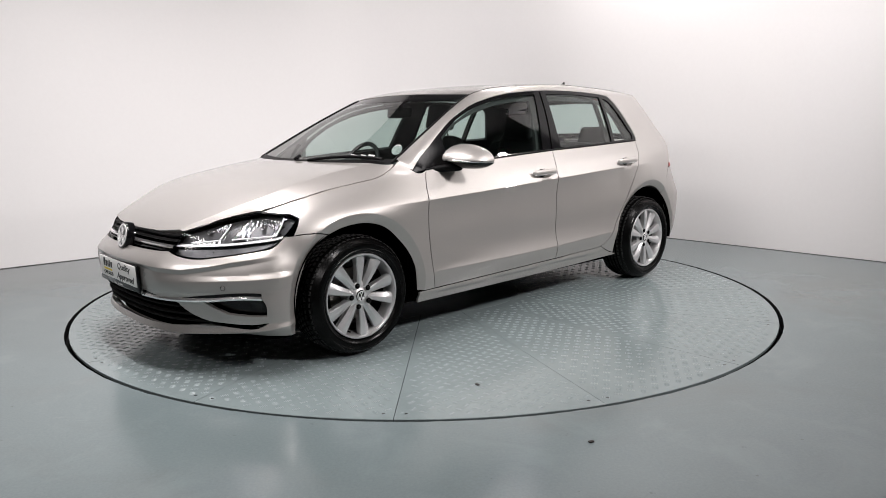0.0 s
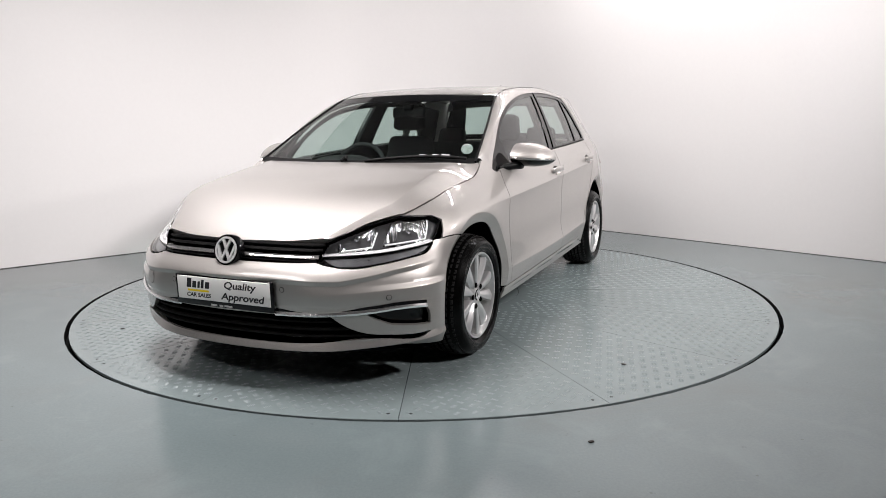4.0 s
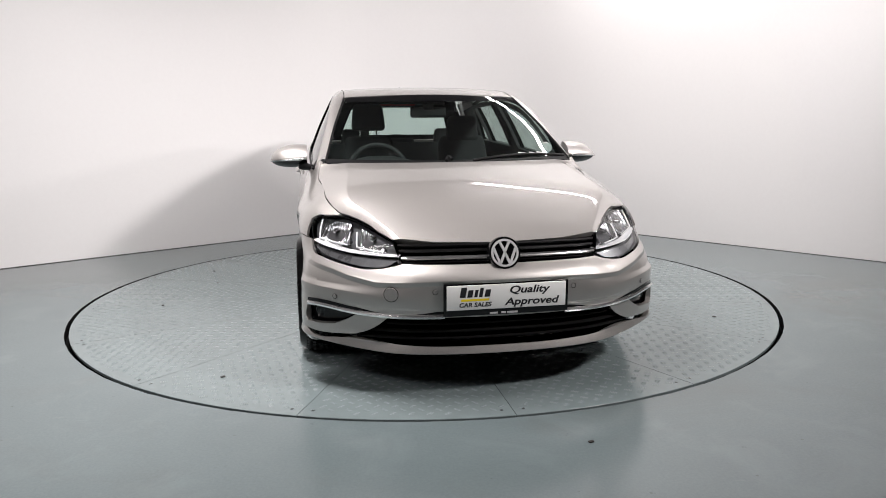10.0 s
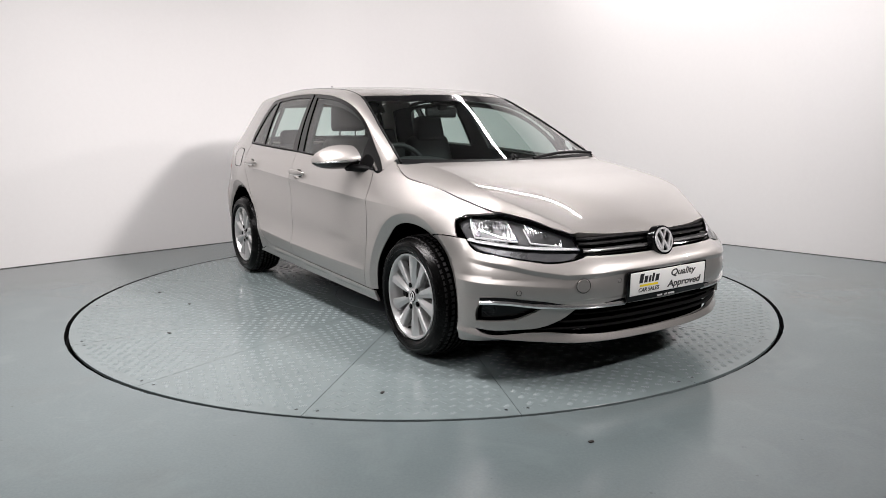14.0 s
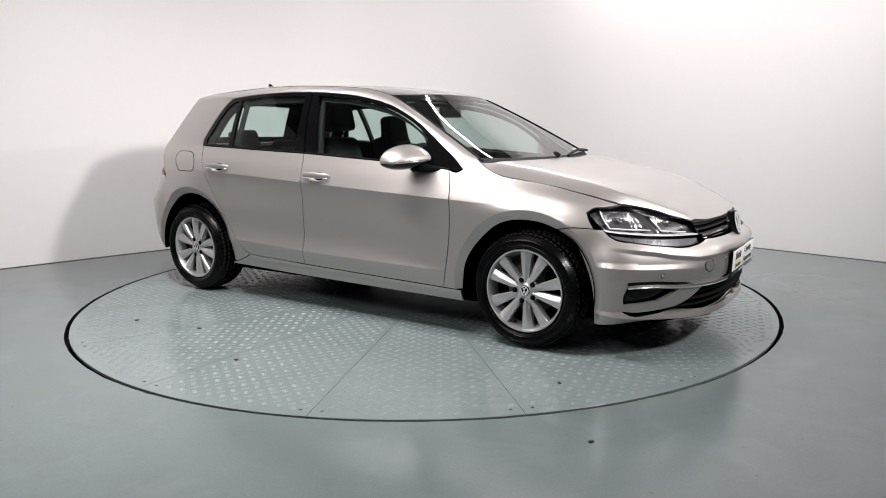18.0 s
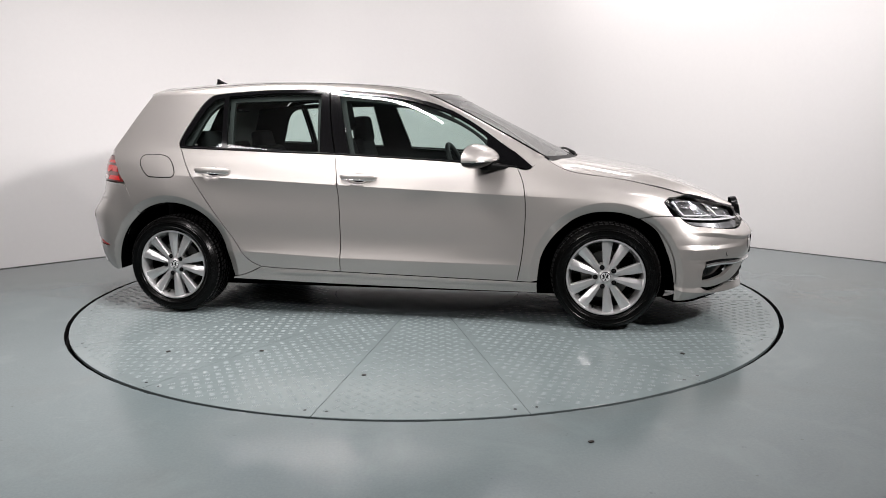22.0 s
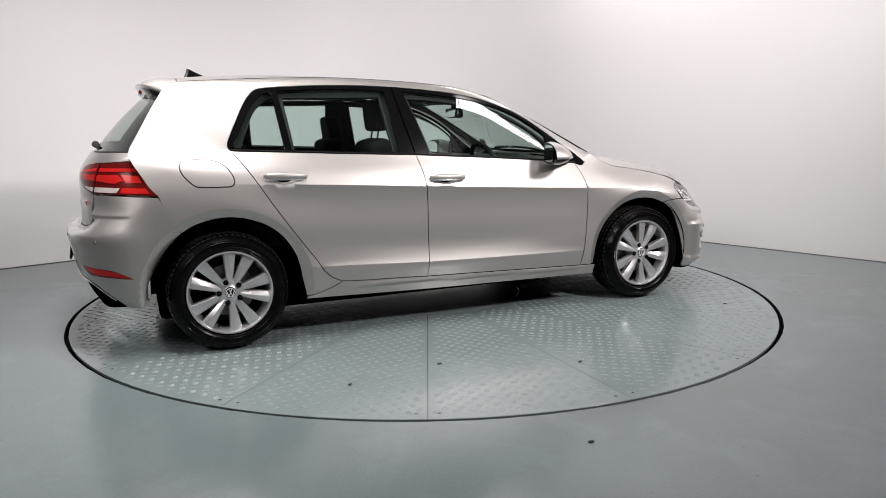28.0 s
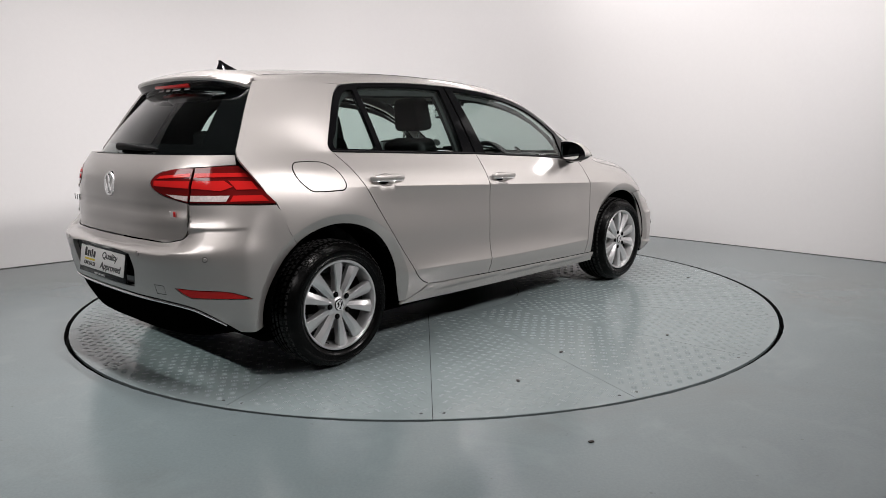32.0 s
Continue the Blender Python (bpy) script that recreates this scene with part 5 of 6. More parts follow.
        wheel = np.hypot(P[:, 0] - 1.31, P[:, 2] - .302)
        return edge + lip - np.clip(.58 * (.412 - wheel), 0, .04)
    fu = np.linspace(-4.3, 4.3, 290)
    fz = np.interp(np.abs(fu), [0, .94, 2.3, 2.8, 3.2, 4.3], [.508, .508, .498, .515, .532, .560])
    fold_line = [(u, z + d) for d in (-.024, -.0185, -.0140, -.0085, -.003, .003, .009) for u, z in zip(fu, fz)]
    for sign in (-1, 1):
        ru = np.linspace(2.3, 4.6, 90)
        fold_line += [(sign * u, z + d) for d in (-.010, -.003, .003, .010, .018) for u, z in zip(ru, np.interp(ru, [2.2, 3.2, 4.4], [.448, .455, .462]))]
    lu = np.linspace(-4.6, 4.6, 300)
    lz = np.interp(np.abs(lu), [0, 2, 3.2, 4.8], [.209, .212, .222, .238])
    fold_line += [(u, z + d) for d in (-.014, -.007, -.0018, .0018, .008, .014) for u, z in zip(lu, lz)]
    panel("front_bumper", car, nose_skin, full, PAINT, "silver front bumper with a black lower grille", scale=NS, holes=[lower, fog, fog2], cell=.010, warp=crease, thick=.022, lines=[fold_line])
    us = np.linspace(-4.6, 4.6, 90)
    edge_z = np.interp(np.abs(us), [0, 2, 3, 3.9, 4.74], [.186, .185, .181, .176, .174])
    p = nose_skin(us, edge_z)
    nrm = np.stack([np.cos(np.abs(us) * .25), np.sin(us * .25), us * 0], -1)
    rows = [[tuple(a - n * .030 + [0, 0, .020]), tuple(a - n * .024 - [0, 0, .004]), tuple(a - n * .034 - [0, 0, .013]), tuple(a - n * .20 - [0, 0, .013])] for a, n in zip(p, nrm)]
    part("front_apron", loft("front_apron", rows, LINER, angle=40, flip=True), car, "black apron under the front bumper")
    # lower grille: dark back and slats
    panel("lower_grille", car, nose_skin, lower, LINER, "black slatted lower grille", scale=NS, gap=-.012, lift=-.045, thick=0, cell=.03)
    for z, um in ((.325, 2.05), (.290, 2.3), (.258, 2.55)):
        us = np.linspace(-um, um, 60)
        p = nose_skin(us, np.full(60, z))
        nrm = np.stack([np.cos(np.abs(us) * .25), np.sin(us * .25), us * 0], -1)
        rows = []
        for a, n in zip(p, nrm):
            rows.append([tuple(a - n * .030 + [0, 0, .007]), tuple(a - n * .012 + [0, 0, .0045]), tuple(a - n * .010), tuple(a - n * .012 - [0, 0, .0045]), tuple(a - n * .030 - [0, 0, .007])])
        part("grille_slat", loft("grille_slat", rows, GROOVE, angle=30, flip=True), car)
    # bright strip across the bumper
    for sign in (-1, 1):
        us = np.linspace(.90, 3.86, 70)
        zs = hermite([.9, 1.5, 2.13, 2.67, 3.21, 3.6, 3.86], [.360, .360, .3615, .3665, .377, .378, .374], us)
        p = nose(us, zs)
        q = nose(us + .02, zs)
        tn = q - p
        tn /= np.linalg.norm(tn, axis=1, keepdims=True)
        nn = np.stack([tn[:, 1], -tn[:, 0], tn[:, 0] * 0], -1)
        flip = np.array([1, sign, 1])
        rows = []
        for a, n in zip(p, nn):
            rows.append([tuple((a - n * .010 + [0, 0, .0095]) * flip), tuple((a + n * .005 + [0, 0, .0080]) * flip), tuple((a + n * .0085) * flip), tuple((a + n * .005 - [0, 0, .0085]) * flip), tuple((a - n * .010 - [0, 0, .010]) * flip)])
        part("chrome_strip", loft("chrome_strip", rows, CHROME, angle=40, flip=sign > 0), car, "chrome strip across the bumper")
        rows = [[tuple((a - n * .004 + [0, 0, .023]) * flip), tuple((a + n * .0015 + [0, 0, .022]) * flip), tuple((a + n * .0015 + [0, 0, .0100]) * flip), tuple((a - n * .004 + [0, 0, .009]) * flip)] for a, n in zip(p, nn)]
        part("strip_channel", loft("strip_channel", rows, GLOSSBLACK, angle=40, flip=sign > 0), car)
        f = fog * [sign, 1]
        pocket = panel("fog_lamp_pocket", car, nose_skin, f, GLOSSBLACK, "black fog lamp pocket", scale=NS, gap=-.01, lift=-.040, thick=0, cell=.03)
        c = nose(np.array(3.52), np.array(.335)) * flip
        fl = part("fog_lamp", lathe("fog_lamp", [(.001, -.004), (.020, -.006), (.030, .004), (.036, .006), (.038, .018)], LENS, 28, "y"), pocket, "round fog lamp", m=Matrix.Translation(c + np.array([-.040, -.018 * sign, 0])) @ pose(0, 0, 0, 0, 0, 90 + sign * 40))
        part("fog_reflector", lathe("fog_reflector", [(.001, .020), (.015, .016), (.030, .006)], REFLECTOR, 24, "y"), pocket, m=fl.matrix_basis.copy())
        # parking sensors
        for u, z in ((1.02, .465), (3.06, .424)):
            c = nose(np.array(u), np.array(z)) * flip
            a = math.degrees(math.atan2(sign * (.1 if u < 2 else .75), 1))
            m = Matrix.Translation(c + np.array([-.0036 if u < 2 else .0026, 0 if u < 2 else .0018 * sign, 0])) @ pose(0, 0, 0, 0, 0, 90 + a)
            part("parking_sensor", lathe("parking_sensor", [(.001, -.0035), (.0085, -.003), (.0095, -.001)], PAINT, 20, "y"), car, m=m)
            part("sensor_ring", lathe("sensor_ring", [(.0097, -.001), (.0104, -.0018), (.0118, -.001)], LINER, 20, "y"), car, m=m)
    c = nose(np.array(2.0), np.array(.456)) * np.array([1, -1, 1])
    m = Matrix.Translation(c + np.array([-.0035, .001, 0])) @ pose(0, 0, 0, 0, 0, 90 - 24)
    part("tow_eye_cover", lathe("tow_eye_cover", [(.001, -.004), (.028, -.0035), (.0295, -.001)], PAINT, 28, "y"), car, "round silver towing eye cover", m=m)
    part("cover_joint", lathe("cover_joint", [(.0296, -.002), (.0306, -.0028), (.032, -.002)], LINER, 28, "y"), car, m=m)

    # upper grille with bright bar
    gh = [[(0, .652), (1.0, .655), (2.08, .657)], [(2.08, .657), (2.04, .61), (1.86, .579)], [(1.86, .579), (.9, .575), (0, .574)]]
    panel("upper_grille", car, nose_skin, outline(*gh, *[M(r) for r in gh[::-1]], scale=NS), LINER, "black upper grille with a chrome bar", scale=NS, gap=-.006, lift=-.040, thick=0, cell=.03)
    for z, um, mat, hgt, nm, d in ((.641, 2.05, TRIM, .008, "grille_slat", .018), (.620, 2.02, TRIM, .007, "grille_slat", .016), (.5925, 1.95, CHROME, .0070, "grille_bar", .004), (.578, 1.90, GLOSSBLACK, .005, "grille_slat", .012)):
        us = np.linspace(-um, um, 60)
        p = nose_skin(us, np.full(60, z))
        nrm = np.stack([np.cos(np.abs(us) * .22), np.sin(us * .22), us * 0], -1)
        rows = [[tuple(a - n * (d + .03) + [0, 0, hgt]), tuple(a - n * d + [0, 0, hgt * .8]), tuple(a - n * (d - .003)), tuple(a - n * d - [0, 0, hgt * .8]), tuple(a - n * (d + .03) - [0, 0, hgt])] for a, n in zip(p, nrm)]
        part(nm, loft(nm, rows, mat, angle=30, flip=True), car, "chrome bar" if mat is CHROME else "")
    # front emblem
    m = Matrix.Translation((2.144, 0, .6125)) @ pose(0, 0, 0, 0, -13, 0) @ pose(0, 0, 0, 0, 0, 90)
    part("emblem_base", lathe("emblem_base", [(.001, -.001), (.058, -.001), (.060, -.008), (.066, -.007), (.069, 0), (.070, .03)], GLOSSBLACK, 48, "y"), car, "black disc under the emblem", m=m)
    emblem("front_emblem", .0585, .009, car, m @ pose(0, -.001, 0), "round chrome emblem")
    build_sign(car, Matrix.Translation((2.181, 0, .437)) @ pose(0, 0, 0, 90, 0, 90) @ pose(0, 0, 0, 2, 0, 0), "white dealer plate in a black holder on the front bumper")
    # headlamps
    lamp = [[(5.18, .713), (5.07, .731)], [(5.07, .731), (4.45, .743), (3.40, .735), (2.75, .709), (2.40, .685), (2.12, .660)], [(2.12, .660), (2.06, .615), (1.93, .578)],
            [(1.93, .578), (2.23, .560), (2.52, .551), (2.98, .559), (3.63, .577), (4.06, .590)], [(4.06, .590), (4.20, .604), (4.50, .640), (4.90, .684), (5.18, .713)]]
    lp = outline(*lamp, scale=NS)
    for sign in (-1, 1):
        l = lp * [sign, 1] if sign > 0 else (lp * [-1, 1])
        hl = panel("headlamp", car, nose_skin, l, LENS, "clear headlamp with a dark housing", scale=NS, gap=.001, thick=0, cell=.03)
        panel("lamp_rim", hl, nose_skin, l, GLOSSBLACK, scale=NS, gap=.001, lift=-.003, thick=.005, cell=.03, holes=[shrink(l * np.array(NS), .0022)[::1] / np.array(NS)])
        panel("lamp_back", hl, nose_skin, l, LAMPDARK, scale=NS, gap=.001, lift=-.034, thick=-.030, cell=.03)
        # lower grey strip and the light guide over it
        us = np.linspace(2.02, 4.48, 50)
        zg = hermite([1.95, 2.53, 3.03, 3.66, 4.05, 4.52], [.597, .598, .602, .612, .619, .630], us)
        flip = np.array([1, sign, 1])
        p = nose(us, zg)
        d = np.stack([np.cos(us * .25), np.sin(us * .25), us * 0], -1)
        rows = [[tuple((a - n * .040 + [0, 0, .006]) * flip), tuple((a - n * .010 + [0, 0, .0026]) * flip), tuple((a - n * .008) * flip), tuple((a - n * .010 - [0, 0, .0026]) * flip), tuple((a - n * .040 - [0, 0, .006]) * flip)] for a, n in zip(p, d)]
        part("light_guide", loft("light_guide", rows, LAMPWHITE, angle=40, flip=sign < 0), hl, "bright light guide strip")
        strip_poly = outline([(2.06, .590), (2.53, .592), (3.03, .596), (3.66, .606), (4.38, .622)], [(4.38, .622), (4.05, .600), (3.63, .585)], [(3.63, .585), (2.98, .567), (2.52, .559), (2.23, .567), (2.06, .590)], scale=NS) * [sign, 1]
        panel("lower_lens", hl, nose_skin, strip_poly, LAMPGREY, scale=NS, gap=.001, lift=-.016, thick=.02, cell=.03)
        # two reflector bowls, each with an angled light guide beside it
        def poly(pts):
            return outline(*[[pts[i], pts[(i + 1) % len(pts)]] for i in range(len(pts))], scale=NS, step=.008) * [sign, 1]
        for bowl, blade in ((((4.52, .729), (3.36, .722), (3.16, .640), (3.60, .632), (4.22, .642)), ((4.52, .716), (4.16, .640), (3.16, .628))),
                            (((2.99, .708), (2.52, .682), (2.30, .655), (2.36, .615), (2.92, .623)), ((3.00, .678), (2.90, .624), (2.36, .612)))):
            cu, cz = np.mean([p[0] for p in bowl]), np.mean([p[1] for p in bowl])

            def flutes(p, P, cu=cu, cz=cz):
                x, z = np.abs(p[:, 0]) - cu, p[:, 1] - cz
                return -.022 * np.clip(1 - (x / .5) ** 2 - (z / .05) ** 2, 0, 1) + .0022 * np.sin(x * 62)
            panel("reflector", hl, nose_skin, poly(bowl), REFLECTOR, "bright fluted reflector", scale=NS, gap=.001, lift=-.020, thick=.02, cell=.006, warp=flutes)
            line = np.concatenate([curve(blade[:2], .01, NS)[:-1], curve(blade[1:], .01, NS)])
            part("white_blade", tube("white_blade", [tuple(v) for v in (nose(line[:, 0], line[:, 1]) + np.array([-.010, -.004, 0])) * flip], .0038, LAMPWHITE, 8), hl, "bright angled light guide beside the reflector")
            c = nose(np.array(cu), np.array(cz)) * flip
            m = Matrix.Translation(c) @ pose(0, 0, 0, 0, 0, 90 + sign * (38 if cu > 3 else 30))
            part("bulb", lathe("bulb", [(.001, .014), (.009, .016), (.011, .028), (.011, .05)], SATIN, 16, "y"), hl, m=m)
    # rear end
    tg = [[(0, 1.020), (2.0, 1.021), (3.99, 1.021)], [(3.99, 1.021), (3.97, .998), (3.96, .977)], [(3.96, .977), (3.2, .971), (2.36, .965), (1.62, .948)], [(1.62, .948), (1.40, .928), (1.29, .902), (1.36, .878), (1.55, .858), (1.90, .839), (2.44, .819)],
          [(2.44, .819), (2.40, .76), (2.41, .715)], [(2.41, .715), (2.30, .690), (2.0, .677), (1.0, .674), (0, .674)]]

    def fold(p, P):
        z = p[:, 1]
        return -.045 * np.clip((.74 - z) / .065, 0, 1) + .006 * np.clip(1 - np.abs(z - .757) / .03, 0, 1)
    panel("tailgate", car, tail_skin, tg + [M(r) for r in tg[::-1]], PAINT, "closed silver tailgate", scale=TS, cell=.02, warp=fold)
    rb = [[(0, .674), (1.0, .674), (2.0, .677), (2.30, .690), (2.43, .715)], [(2.43, .715), (2.43, .76), (2.47, .813)], [(2.46, .813), (3.5, .813), (4.4, .809), (5.15, .806)], [(5.15, .806), (5.345, .762), (5.65, .652), (5.81, .622)],
          [(5.81, .622), (5.38, .561), (4.93, .462), (4.62, .355), (4.58, .256)], [(4.58, .256), (4.2, .252), (3.70, .258)], [(3.70, .258), (3.30, .312), (2.64, .372), (1.84, .397), (.9, .403), (0, .404)]]
    rec = [[(0, .604), (.50, .603), (.98, .592)], [(.98, .592), (1.0, .52), (.86, .438)], [(.86, .438), (.4, .434), (0, .434)]]

    def rear_fold(p, P):
        """A ledge under the tailgate that runs out in a dish towards the sides."""
        u, z = np.abs(p[:, 0]), p[:, 1]
        zl = np.interp(u, [0, 1.34, 3.06, 3.58, 4.0, 4.25], [.606, .608, .618, .628, .650, .705])
        depth = np.interp(u, [0, 2.2, 3.0, 4.0, 4.3], [.050, .040, .007, .004, 0])
        dish = -depth * np.clip((z - zl) / np.interp(u, [0, 2.2, 3.0], [.035, .045, .075]), 0, 1)
        dish = np.where(u > 2.44, dish * np.clip((.716 - z) / .010, 0, 1), dish)
        wheel = np.hypot(P[:, 0] + 1.31, P[:, 2] - .304)
        return dish - np.clip(.58 * (.428 - wheel), 0, .04)
    recess = outline(*rec, *[M(r) for r in rec[::-1]], scale=TS)
    refl = outline([(2.19, .462), (2.78, .456), (3.64, .446), (4.24, .411)], [(4.24, .411), (3.49, .417), (2.58, .420)], [(2.58, .420), (2.35, .438), (2.19, .462)], scale=TS)
    panel("rear_bumper", car, tail_skin, rb + [M(r) for r in rb[::-1]], PAINT, "silver rear bumper", scale=TS, cell=.011, warp=rear_fold, holes=[recess, refl, refl[::-1] * [-1, 1]], thick=.02)
    # gloss black backing paints in the shade of the plate's recess
    panel("plate_recess", car, tail_skin, recess, GLOSSBLACK, "recess for the plate, its shade painted gloss black", scale=TS, gap=-.008, lift=-.022, thick=0, cell=.03)
    build_sign(car, Matrix.Translation((-2.052, 0, .520)) @ pose(0, 0, 0, 90, 0, -90) @ pose(0, 0, 0, -9, 0, 0), "white dealer plate in a black holder on the rear bumper")
    dif = [[(0, .400), (1.84, .393), (2.64, .368), (3.70, .255)], [(3.70, .255), (2.5, .225), (0, .215)]]
    panel("diffuser", car, tail_skin, dif + [M(r) for r in dif[::-1]], LINER, "black diffuser under the rear bumper", scale=TS, lift=-.014, cell=.03, thick=.03)
    us = np.linspace(-3.38, 3.38, 90)
    zs = hermite([0, .9, 1.84, 2.64, 3.1, 3.38], [.392, .392, .387, .362, .325, .298], np.abs(us))
    p = tail_skin(us, zs)
    d = np.stack([-np.cos(us * .25), np.sin(us * .25), us * 0], -1)
    rows = [[tuple(a - n * .012 + [0, 0, .006]), tuple(a + n * .002 + [0, 0, .005]), tuple(a + n * .004), tuple(a + n * .002 - [0, 0, .005]), tuple(a - n * .012 - [0, 0, .006])] for a, n in zip(p, d)]
    part("tow_cover_joint", tube("tow_cover_joint", [tuple(v) for v in tail_skin(np.array([-1.58, -1.86, -1.86, -1.58]), np.array([.468, .468, .428, .428])) + [-.0005, 0, 0]], .0013, LINER, 6, closed=True), car)
    part("rear_chrome_strip", loft("rear_chrome_strip", rows, CHROME, angle=40), car, "chrome strip along the diffuser")
    tin = [[(1.29, .902), (1.40, .928), (1.62, .946), (2.60, .965)], [(2.60, .965), (2.52, .89), (2.46, .820)], [(2.46, .820), (1.90, .841), (1.55, .860), (1.36, .879), (1.29, .902)]]
    tout = [[(2.66, .966), (3.2, .970), (4.00, .974)], [(4.00, .974), (4.35, .936), (5.15, .811)], [(5.15, .811), (3.6, .817), (2.50, .820)], [(2.50, .820), (2.58, .89), (2.66, .966)]]
    for sign in (-1, 1):
        f = np.array([sign, 1])
        for nm, runs, lab in (("inner_tail_lamp", tin, "dark red tail lamp on the tailgate"), ("outer_tail_lamp", tout, "red tail lamp with a clear lower strip")):
            lampo = panel(nm, car, tail_skin, outline(*runs, scale=TS) * f, REDDARK, lab, scale=TS, gap=.001, lift=.002, thick=.02, cell=.02)
            inner = nm.startswith("inner")
            bands = ([[(1.62, .932), (2.54, .944), (2.52, .927), (1.50, .918)], [(1.42, .912), (2.52, .912), (2.49, .880), (1.42, .888)]] if inner else
                     [[(2.66, .944), (4.18, .944), (4.30, .925), (2.62, .925)], [(2.60, .912), (3.50, .912), (3.75, .885), (3.40, .868), (2.56, .880)], [(3.60, .912), (4.40, .908), (4.60, .872), (3.85, .872)], [(3.75, .850), (4.72, .850), (4.92, .822), (3.65, .824)]])
            for bnd in bands:
                bnd = np.array(bnd)
                runs2 = [[tuple(bnd[i]), tuple(bnd[(i + 1) % len(bnd)])] for i in range(len(bnd))]
                panel("red_band", lampo, tail_skin, outline(*runs2, scale=TS, step=.012) * f, RED, scale=TS, gap=.001, lift=.0045, thick=.004, cell=.02)
            clear = [(1.80, .856), (2.46, .850), (2.44, .826), (2.05, .838)] if inner else [(2.54, .852), (3.66, .850), (3.55, .824), (2.52, .826)]
            runs2 = [[clear[i], clear[(i + 1) % 4]] for i in range(4)]
            panel("clear_band", lampo, tail_skin, outline(*runs2, scale=TS, step=.012) * f, CLEARLENS, "clear reversing strip", scale=TS, gap=.001, lift=.0045, thick=.004, cell=.02)
        panel("rear_reflector", car, tail_skin, refl * f, RED, "red rear reflector", scale=TS, gap=.002, lift=-.004, thick=.01, cell=.02)
        panel("reflector_bed", car, tail_skin, refl * f, LINER, scale=TS, gap=-.006, lift=-.014, thick=0, cell=.03)
        for u, z in ((1.25, .600), (3.10, .592)):
            c = tail(np.array(u), np.array(z)) * np.array([1, sign, 1])
            m = Matrix.Translation(c) @ pose(0, 0, 0, 0, 0, -90 - sign * (8 if u < 2 else 40))
            part("parking_sensor", lathe("parking_sensor", [(.001, -.003), (.0085, -.0025), (.0095, -.0005)], PAINT, 20, "y"), car, m=m)
            part("sensor_ring", lathe("sensor_ring", [(.0097, -.0005), (.0104, -.0015), (.0118, -.0005)], LINER, 20, "y"), car, m=m)
    m = Matrix.Translation((-1.990, 0, .882)) @ pose(0, 0, 0, 0, 6, 0) @ pose(0, 0, 0, 0, 0, -90)
    part("rear_emblem_base", lathe("rear_emblem_base", [(.001, .002), (.056, .002), (.060, .006), (.062, .02)], GLOSSBLACK, 40, "y"), car, m=m)
    emblem("rear_emblem", .056, .006, car, m @ pose(0, .002, 0), "round chrome emblem on the tailgate")
    for x, mat in ((-.020, EMBLEM), (-.001, EMBLEM), (.016, REDINK)):
        part("badge_bar", box("badge_bar", (.013, .004, .022), mat, .001), car, m=Matrix.Translation(tail(np.array(1.95), np.array(.772)) * np.array([1, -1, 1]) + np.array([-.006, -x, 0])) @ pose(0, 0, 0, 0, 0, -78))
    for x in (-.045, -.015, .015, .045):
        part("badge_bar", box("badge_bar", (.022, .004, .030), CHROME, .001), car, m=Matrix.Translation(tail(np.array(1.75), np.array(.79)) * np.array([1, 1, 1]) + np.array([-.008, -x, 0])) @ pose(0, 0, 0, 0, 0, -106))
    # rear wiper
    arm = [(-1.903, .06, 1.052), (-1.905, -.03, 1.052), (-1.898, -.14, 1.046), (-1.870, -.28, 1.040)]
    part("rear_wiper", tube("rear_wiper", [tuple(p) for p in hermite([0, 1, 2, 3], arm, np.linspace(0, 3, 16))], [.020 - .013 * t for t in np.linspace(0, 1, 16)], TRIM, 10), car, "black rear wiper")
    # front wipers on the screen
    for y0, y1 in ((.10, .66), (-.05, -.02)):
        line = []
        for t in np.linspace(0, 1, 14):
            y = y0 + (y1 - y0) * t
            k = 1 - (abs(y) / .70) ** 2.2
            line.append((1.00 + .125 * k - .03 * math.sin(math.pi * t), y, .955 - .01 * k + .022 * math.sin(math.pi * t * .9) + .004))
        part("front_wiper", tube("front_wiper", line, .0085, TRIM, 8), car, "black windscreen wiper")
    # sticker and shade strip on the windscreen
    disc = lathe("sticker", [(.001, 0), (.033, 0)], STICKER, 32, "z")
    part("sticker", disc, car, "round white sticker on the windscreen", m=Matrix.Translation((.872, .604, 1.010)) @ pose(0, 0, 0, 0, 55, 0) @ pose(0, 0, 0, -14, 0, 0))
    # small print on the windscreen beside the sticker, as plain bars
    for y, wd in ((.525, .045), (.472, .036), (.412, .060)):
        p = rail(np.array(.925))
        k = 1 - (y / p[1]) ** 2.2
        x, z = p[0] + (1.062 - p[0]) * k, p[2] + (.974 - p[2]) * k
        part("print_bar", box("print_bar", (.010, wd, .0008), GREYINK, 0), car, m=Matrix.Translation((x, y, z + .003)) @ pose(0, 0, 0, 0, 58, 0) @ pose(0, 0, 0, -12, 0, 0))
    # underbody
    part("underbody", box("underbody", (3.3, 1.40, .12), LINER, .03, m=pose(.0, 0, .220)), car, "black underbody")
    part("front_undertray", box("front_undertray", (.62, 1.20, .05), LINER, .02, m=pose(1.60, 0, .205)), car)


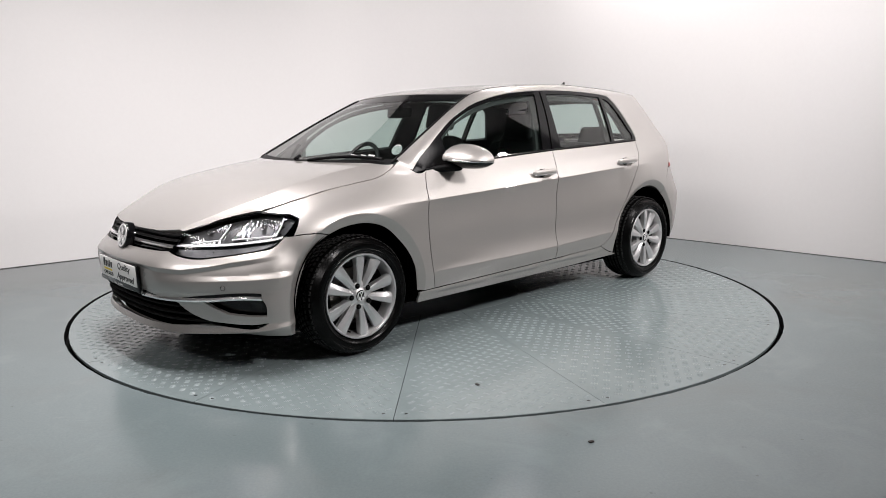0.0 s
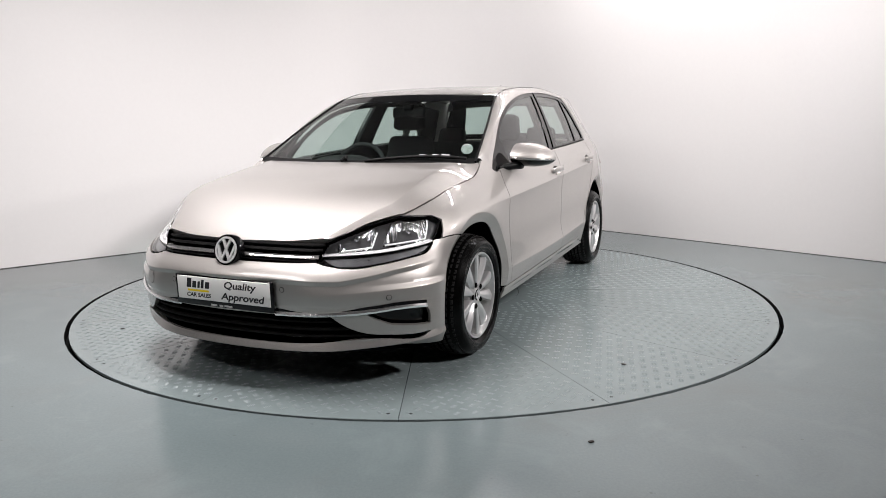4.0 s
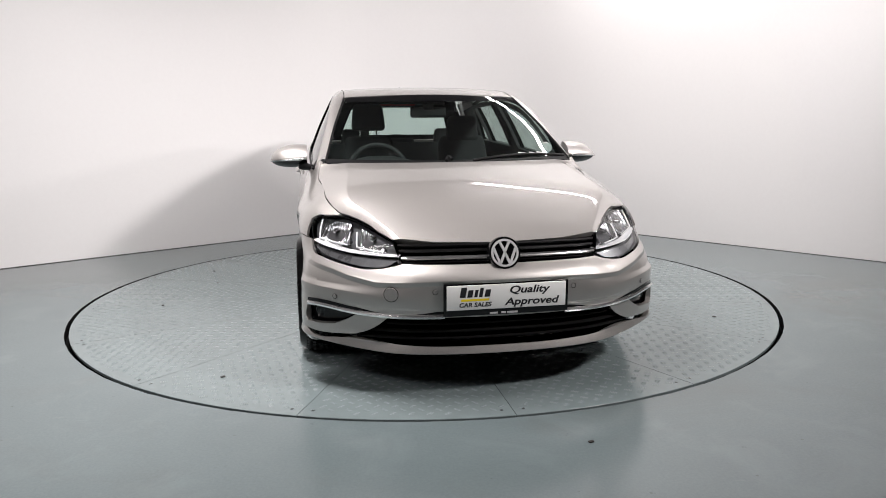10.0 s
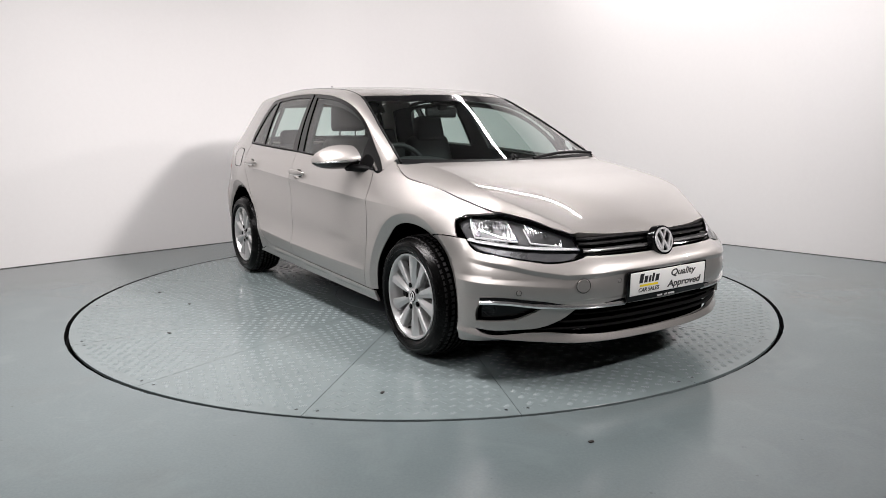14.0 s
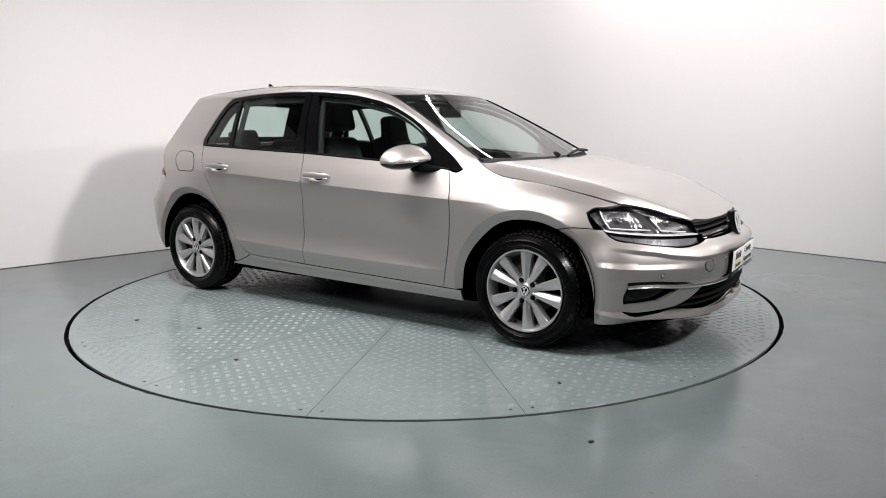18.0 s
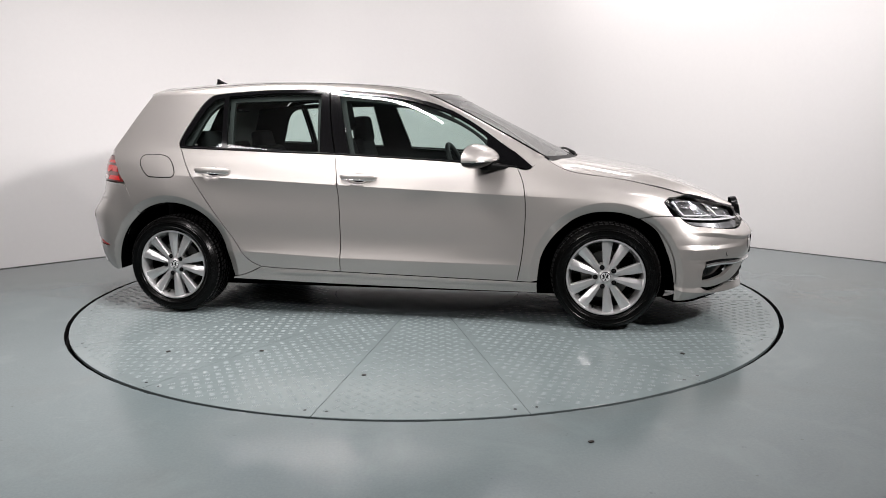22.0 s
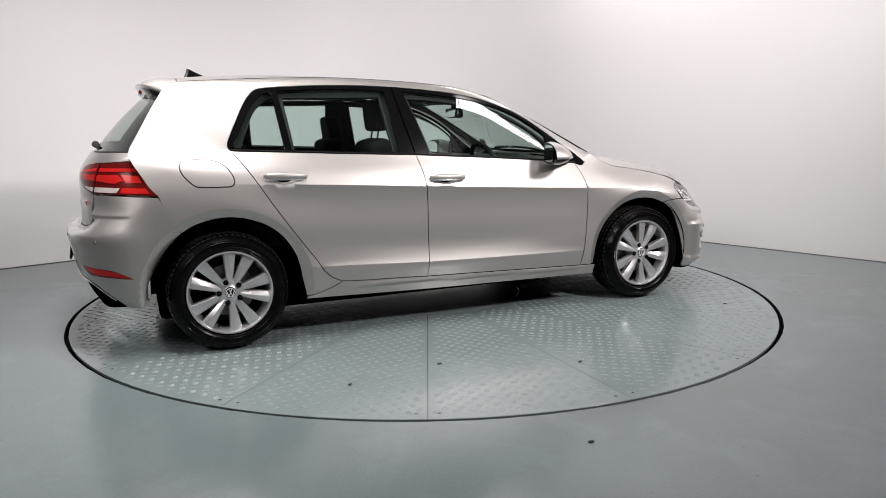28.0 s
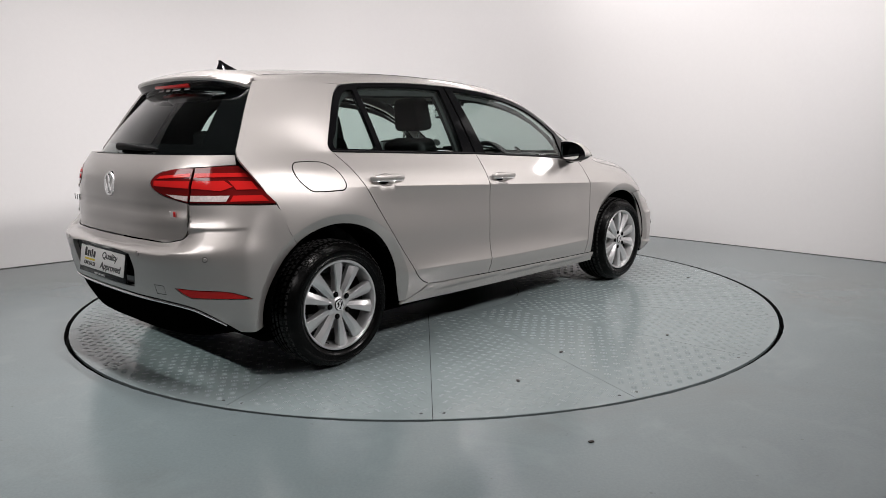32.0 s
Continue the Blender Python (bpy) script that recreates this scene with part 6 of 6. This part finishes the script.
def build_cabin(car):
    """Seats, dashboard, wheel and mirror behind the glass. The wheel is on the car's right."""
    def cushion(name, w, d, h, parent, m, mat=FABRIC, lean=0.0, label="", top=1.0):
        bm = bmesh.new()
        bmesh.ops.create_cube(bm, size=1)
        for v in bm.verts:
            k = top if v.co.z > 0 else 1.0
            v.co = Vector((v.co.x * d, v.co.y * w * k, v.co.z * h))
        bmesh.ops.bevel(bm, geom=bm.edges[:], offset=min(d, h, w) * .38, segments=5, profile=.6, affect="EDGES", clamp_overlap=True)
        me = bpy.data.meshes.new(name)
        bm.to_mesh(me)
        bm.free()
        me.materials.append(mat)
        sharpen(me, 60)
        return part(name, me, parent, label, m)
    for y, back, up in ((-.36, 0, 0), (.36, -.085, -.085)):
        seat = cushion("front_seat", .50, .52, .16, car, pose(.09 + back, y, .50, 0, 0, 0), label="dark cloth front seat")
        cushion("backrest", .47, .14, .56, seat, pose(-.40, 0, .29, 0, -15, 0), top=.72)
        cushion("head_restraint", .25, .105, .19, seat, pose(-.435, 0, .705 + up, 0, -8, 0), top=.84)
        for dy in (-.06, .06):
            part("restraint_post", tube("restraint_post", [(-.455, dy, .54), (-.437, dy, .64 + up)], .006, CHROME, 8), seat)
    bench = cushion("rear_bench", 1.28, .50, .18, car, pose(-.86, 0, .58), label="dark cloth rear bench")
    cushion("backrest", 1.26, .16, .48, bench, pose(-.30, 0, .19, 0, -20, 0))
    for y, w, h in ((-.40, .26, .15), (0, .22, .07), (.40, .26, .15)):
        cushion("head_restraint", w, .09, h, bench, pose(-.385, y, .39 + h * .5, 0, -12, 0), top=.86)
    part("parcel_shelf", box("parcel_shelf", (.36, 1.10, .03), DASH, .01, m=pose(-1.55, 0, .985)), car)
    part("cabin_floor", box("cabin_floor", (2.7, 1.36, .04), LINER, .01, m=pose(-.2, 0, .32)), car)
    part("luggage_wall", box("luggage_wall", (.04, 1.30, .62), DASH, .01, m=pose(-1.42, 0, .66)), car)
    # dashboard with cowl and binnacle
    rows = []
    for y in np.linspace(-.66, .66, 25):
        hump = .045 * math.exp(-((y + .36) / .17) ** 4)
        k = 1 - (abs(y) / .72) ** 2.2
        rows.append([(.50, y, .56), (.47, y, .74), (.49, y, .86 + hump * .6), (.55, y, .915 + hump), (.66, y, .925 + hump * .7), (.80, y, .920), (.93 + .10 * k, y, .915), (1.0 + .1 * k, y, .88)])
    part("dashboard", loft("dashboard", rows, DASH, angle=60), car, "dark plastic dashboard")
    ring = []
    for q in np.linspace(0, 2 * math.pi, 41)[:-1]:
        ring.append((0, .185 * math.cos(q), .182 * math.sin(q)))
    sw = part("steering_wheel", tube("steering_wheel", ring, .0155, DASH, 12, closed=True), car, "dark steering wheel", pose(.42, -.36, .855, 0, -24, 0))
    part("airbag", box("airbag", (.05, .15, .12), DASH, .02), sw)
    for a in (0, 180, 270):
        part("spoke", box("spoke", (.016, .11, .035), SATIN if a == 270 else DASH, .006, m=pose(0, .115 * math.cos(radians(a)), .115 * math.sin(radians(a)), a, 0, 0)), sw)
    mir = part("interior_mirror", box("interior_mirror", (.03, .235, .068), TRIM, .014, segments=4), car, "interior mirror on a black stalk", pose(.335, -.02, 1.225, 0, -8, 0))
    part("mirror_glass", box("mirror_glass", (.002, .21, .052), MIRROR, .0008, m=pose(-.0155, 0, 0)), mir)
    part("mirror_stalk", box("mirror_stalk", (.05, .07, .07), TRIM, .015, m=pose(.015, 0, .045)), mir)
    part("sensor_housing", box("sensor_housing", (.09, .20, .03), TRIM, .01, m=pose(.03, 0, .070, 0, 26, 0)), mir)


def build_car():
    car = thing("car", "silver five-door hatchback with alloy wheels parked on a turntable", "car")
    build_body(car)
    build_cabin(car)
    for x, hz in ((1.31, .302), (-1.31, .304)):
        for sign in (-1, 1):
            build_wheel(car, x, sign, hz, .833)
    return car


CAR = build_car()


def motions():
    """The turntable turns evenly; the car rides on it."""
    rows_table, rows_car = [], []
    for k in range(65):
        t = k * 0.5
        a = turn_at(t)
        rows_table.append((t, pose(0, 0, 0, 0, 0, a)))
        rows_car.append((t, pose(0, 0, 0, 0, 0, a) @ pose(CAR_ON_TABLE[0], CAR_ON_TABLE[1], 0.0015)))
    walk(TABLE, rows_table)
    walk(CAR, rows_car)
    for bit, at in LITTER:
        walk(bit, [(t, m @ at) for t, m in rows_table])


motions()
